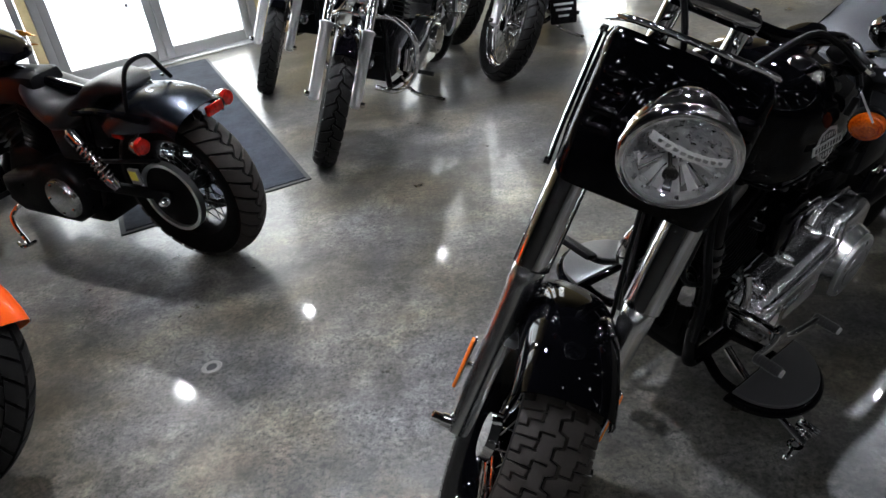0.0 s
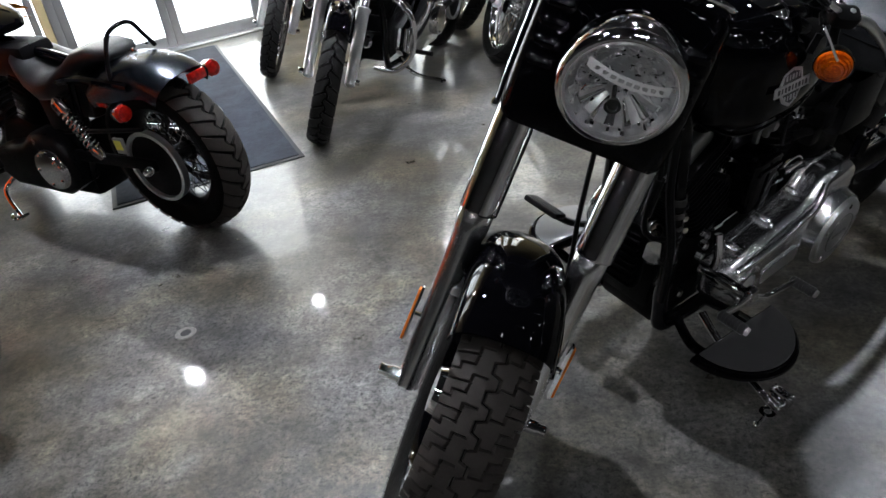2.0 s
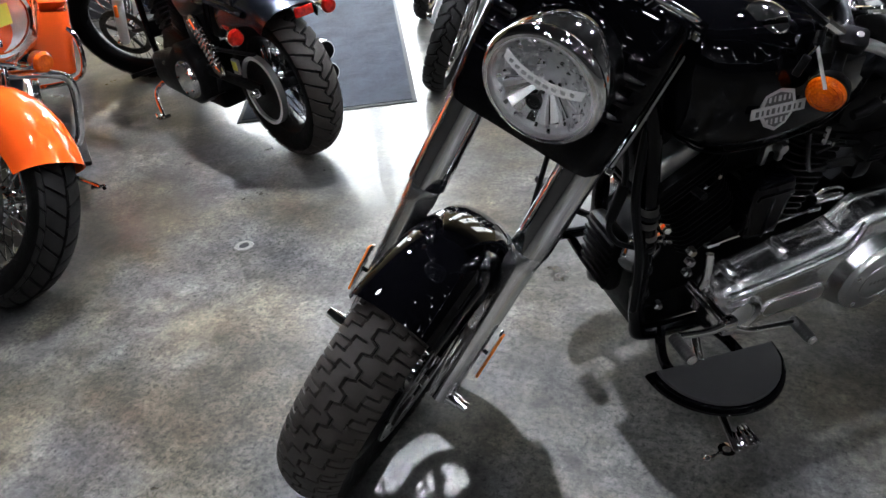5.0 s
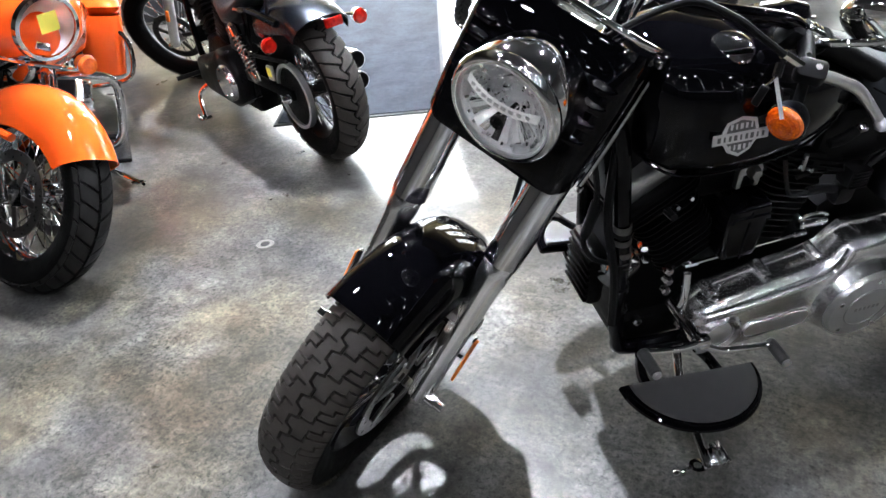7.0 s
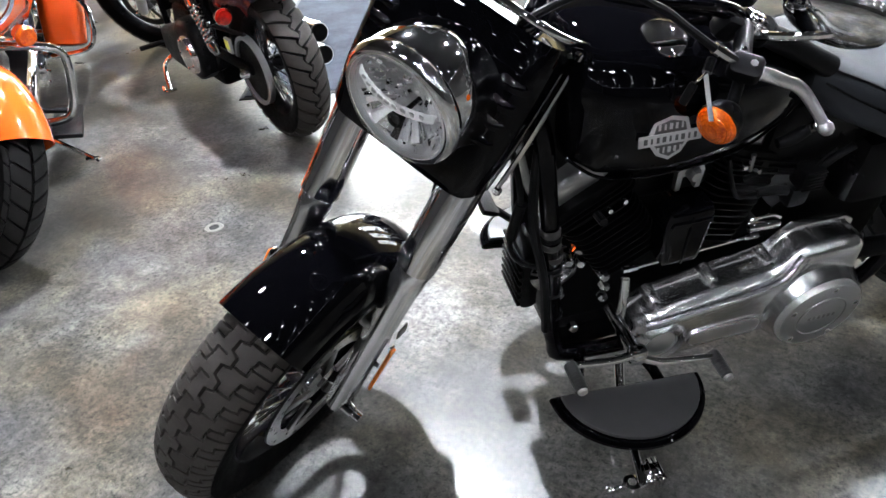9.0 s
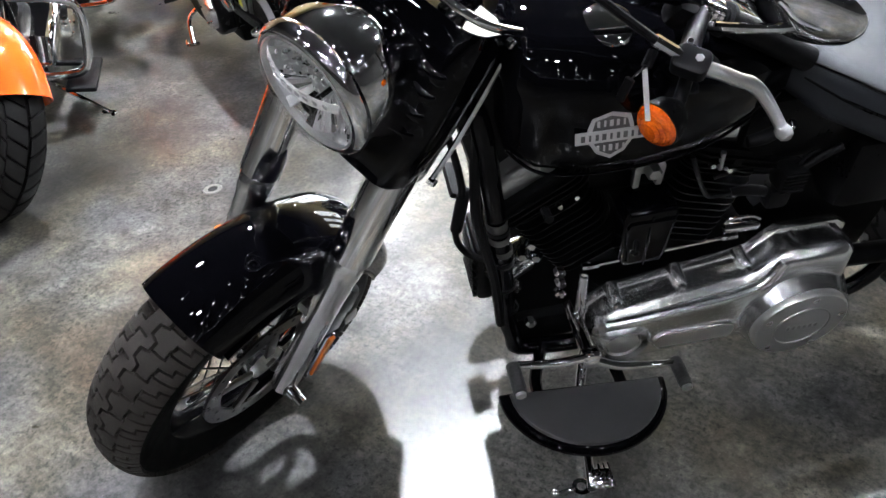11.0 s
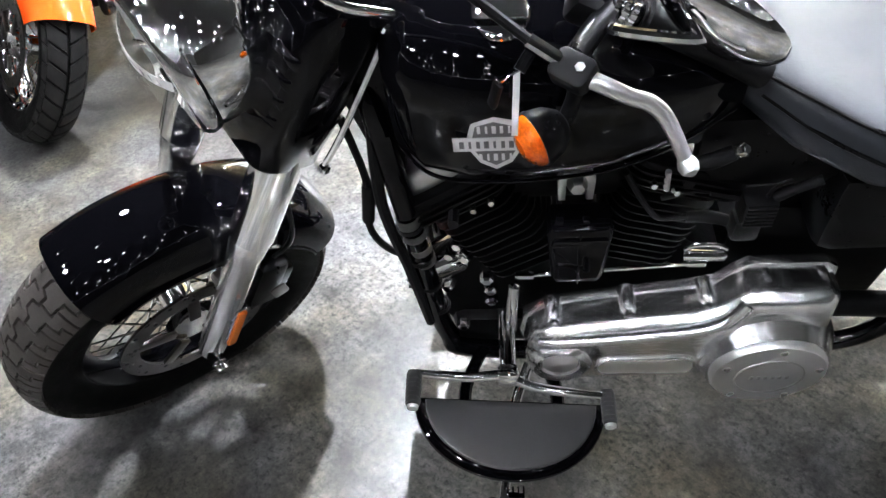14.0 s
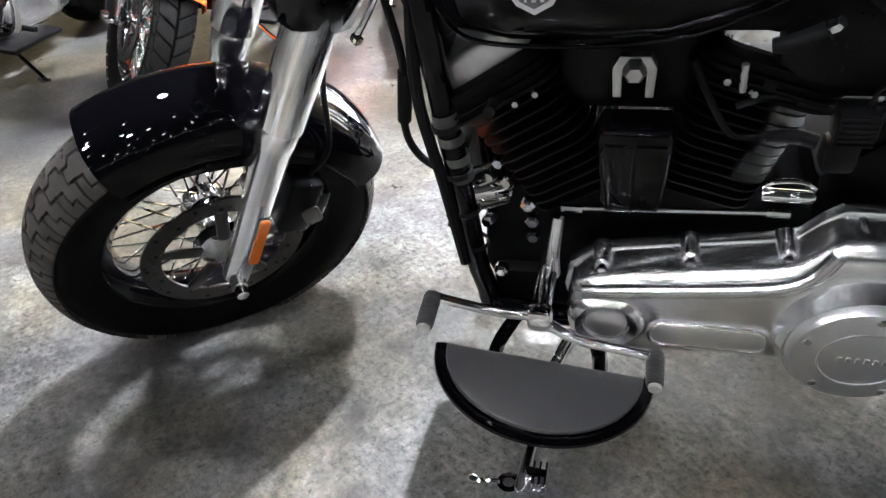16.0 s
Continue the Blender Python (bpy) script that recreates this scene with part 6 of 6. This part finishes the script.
# the orange touring bike
def touring(name, m, paint, label, steer, note=False):
    t = thing(name, m, label, "motorcycle")
    a, e, c, S = front_end(t, 1.61, 0.32, 0.13, 0.215, steer, "chevron", 40, CHROME, SATIN, (80, 100), 0.03, 0.115, (1, -1), False)
    for ob in [o for o in t.children if o.name.startswith("front_fender")]:
        bpy.data.objects.remove(ob)
    part("front_fender", fender_mesh(c, 0.352, 0.098, 0.14, 38, 172, flare=0.06), paint, t, "glossy front fender with deep skirts", S)
    for y in (-1, 1):
        part("fender_bracket", tube([c + a * 0.2 + Vector((0, y * 0.1, 0)), c + a * 0.19 + e * 0.03 + Vector((0, y * 0.105, 0)), c + a * 0.16 + e * 0.08 + Vector((0, y * 0.1, 0))], 0.014, 8), paint, t, "", S)
    bars(t, S, c, 1.08, 0.4, mirror=True, signal=False)
    lamp(t, S, c + a * 0.5 + e * 0.17, 0.1)
    rg = []
    for s, hw, d, q in ((0.42, 0.1, 0.14, 1.0), (0.46, 0.2, 0.15, 1.0), (0.55, 0.31, 0.16, 1.1), (0.66, 0.37, 0.15, 1.2), (0.74, 0.33, 0.1, 1.2), (0.8, 0.2, 0.04, 1.1)):
        ys = [i / 8 for i in range(-8, 9)]
        o = [(d - 0.2 * q * abs(y) ** 2.2, y * hw) for y in ys]
        rg.append([c + a * s + e * x + Vector((0, y, 0)) for x, y in o] + [c + a * s + e * (x - 0.012) + Vector((0, y * 0.97, 0)) for x, y in reversed(o)])
    part("fairing", loft(rg), paint, t, "glossy batwing fairing", S, 60)
    wm = []
    for s, hw, d in ((0.79, 0.2, 0.04), (0.86, 0.19, -0.02), (0.95, 0.15, -0.09)):
        ys = [i / 6 for i in range(-6, 7)]
        o = [(d - 0.1 * y * y, y * hw) for y in ys]
        wm.append([c + a * s + e * x + Vector((0, y, 0)) for x, y in o] + [c + a * s + e * (x - 0.004) + Vector((0, y, 0)) for x, y in reversed(o)])
    part("windscreen", loft(wm), GLASS, t, "clear windscreen", S)
    for y in (-1, 1):
        sg = part("turn_signal", lathe([(-0.05, 0.012), (-0.03, 0.03), (0, 0.036)], align(c + a * 0.42 + e * 0.12 + Vector((0, y * 0.17, 0)), (1, 0, 0)), 20), CHROME, t, "", S)
        part("signal_lens", lathe([(0, 0.035), (0.013, 0.028), (0.019, 0.004)], align(c + a * 0.42 + e * 0.12 + Vector((0, y * 0.17, 0)), (1, 0, 0)), 20), AMBER, sg, "amber lens", S)
        part("signal_bar", tube([c + a * 0.42 + e * 0.04, c + a * 0.42 + e * 0.06 + Vector((0, y * 0.17, 0))], 0.008, 8), CHROME, sg, "", S)
    if note:
        part("paper_note", box((0, 0, 0), (0.062, 0.062, 0.001), 0, align(c + a * 0.5 + e * 0.17 + Vector((0.026, -0.012, 0.02)), (1, 0, -0.05)) @ Matrix.Rotation(radians(30), 4, "Z")), YELLOW, t, "yellow paper note on the headlamp", S)
    tank_shape(t, paint, -0.1, 0.36, 0.15, 0.93, 0.72, "glossy fuel tank")
    saddle(t, ((-0.08, 0.82, 0.76, 0.07), (-0.2, 0.76, 0.68, 0.16), (-0.38, 0.74, 0.64, 0.19), (-0.52, 0.8, 0.66, 0.18), (-0.6, 0.86, 0.7, 0.16), (-0.85, 0.86, 0.76, 0.14), (-0.92, 0.84, 0.78, 0.1)))
    vtwin(t, DARK, CHROME, CHROME, CHROME)
    rear_end(t, 1.61, 0.32, 0.14, 0.205, "slant", paint, 40, (25, 168), 0.1, False, CHROME, 0.05, 0.1)
    for y in (-1, 1):
        for sec, nm in (((0.64, 0.32, 0.0), "saddlebag"), ((0.7, 0.64, 0.004), "bag_lid")):
            lo, hi = (0.33, 0.62) if nm == "saddlebag" else (0.622, 0.7)
            part(nm, loft([[Vector((-0.76 + px, y * 0.27 + py, z)) for px, py in rounded(0.6 * k, 0.19 * k, 0.05, 4)] for z, k in ((lo, 0.86), (lo + 0.02, 0.95), ((lo + hi) / 2, 1.0), (hi - 0.02, 1.0 if nm == "saddlebag" else 0.95), (hi, 0.99 if nm == "saddlebag" else 0.8))]), paint, t, "glossy hard saddlebag" if nm == "saddlebag" else "")
        part("bag_latch", box((-0.62, y * 0.367, 0.62), (0.04, 0.008, 0.05), 0.003), CHROME, t)
        part("bag_guard", tube([(-0.45, y * 0.2, 0.3), (-0.46, y * 0.37, 0.34), (-0.46, y * 0.38, 0.5), (-0.5, y * 0.3, 0.58)], 0.011, 8), CHROME, t)
        part("footboard", box((0.18, y * 0.27, 0.22), (0.34, 0.11, 0.02), 0.008), GRIP, t, "black footboard")
    engine_guard(t, 0.31, 0.53, 0.25, 0.29)
    side_stand(t, (0.22, 0.34), 0.062)
    return t


touring("touring_motorcycle", parked(0.26, 4.66, -39), ORANGE, "bright orange touring motorcycle with a fairing and saddlebags", 40, True)
touring("touring_motorcycle", parked(-0.144, 3.744, -39), BLACK, "gloss black touring motorcycle with chrome engine guards", 40)

touring("touring_motorcycle", parked(-1.49, 6.09, -39), BLUE, "dark blue touring motorcycle parked behind the orange one", 40)


# chrome-fronted roadsters near the doors
def roadster(m, label, guard, steer=12, wide=0.1):
    r = thing("roadster_motorcycle", m, label, "motorcycle", "roadsters near the doors")
    a, e, c, S = front_end(r, 1.52, 0.315, wide, 0.24, steer, "slant", 36, ALLOY, BLACK, (58, 125), 0.026, 0.098, reflector=False)
    bars(r, S, c, 1.04, 0.38)
    lamp(r, S, c + a * 0.62 + e * 0.1, 0.08)
    tank_shape(r, BLACK, -0.05, 0.3, 0.12, 0.93, 0.76, "gloss black fuel tank")
    saddle(r, ((-0.03, 0.82, 0.76, 0.07), (-0.15, 0.77, 0.69, 0.12), (-0.35, 0.75, 0.67, 0.14), (-0.5, 0.8, 0.68, 0.12), (-0.75, 0.82, 0.74, 0.09), (-0.8, 0.81, 0.75, 0.06)))
    vtwin(r, DARK, CHROME, CHROME, CHROME)
    rear_end(r, 1.52, 0.315, 0.14, 0.205, "slant", BLACK, 36, (35, 150), 0.09)
    if guard:
        round_guard(r)
    side_stand(r, (0.0, 0.3), 0.055)
    return r


roadster(parked(1.8, 6.87, -105), "black roadster motorcycle with chrome forks and engine guard", True, 26)
roadster(parked(1.2, 8.07, -105), "black roadster motorcycle with chrome forks, parked by the doors", False, 26, 0.09)
signed = roadster(parked(2.68, 7.85, -108), "black roadster motorcycle with a hanging price board", False, 38)
board = part("price_board", slab(rounded(0.15, 0.26, 0.01), 0, 0.006, align((0.62, 0.27, 0.44), (0.9, 0.4, 0.1)) @ Matrix.Rotation(radians(8), 4, "Z"), 0.002), SATIN, signed, "black hanging board with an orange band and print bars")
bq = align((0.62, 0.27, 0.44), (0.9, 0.4, 0.1)) @ Matrix.Rotation(radians(8), 4, "Z")
part("board_band", box((0, 0.085, 0.0068), (0.135, 0.035, 0.001), 0, bq), FLAME, board)
for i, (y, wd) in enumerate(((0.04, 0.1), (0.015, 0.07), (-0.02, 0.11), (-0.05, 0.09), (-0.085, 0.06))):
    part("print_bar", box((0, y, 0.0068), (wd, 0.012, 0.001), 0, bq), PAPER, board)
part("board_cord", tube([(0.6, 0.26, 0.57), (0.5, 0.22, 0.8), (0.42, 0.2, 1.0)], 0.003, 6), GRIP, board)
roadster(parked(2.35, 8.75, -105), "black roadster motorcycle in the back row", False, 36)
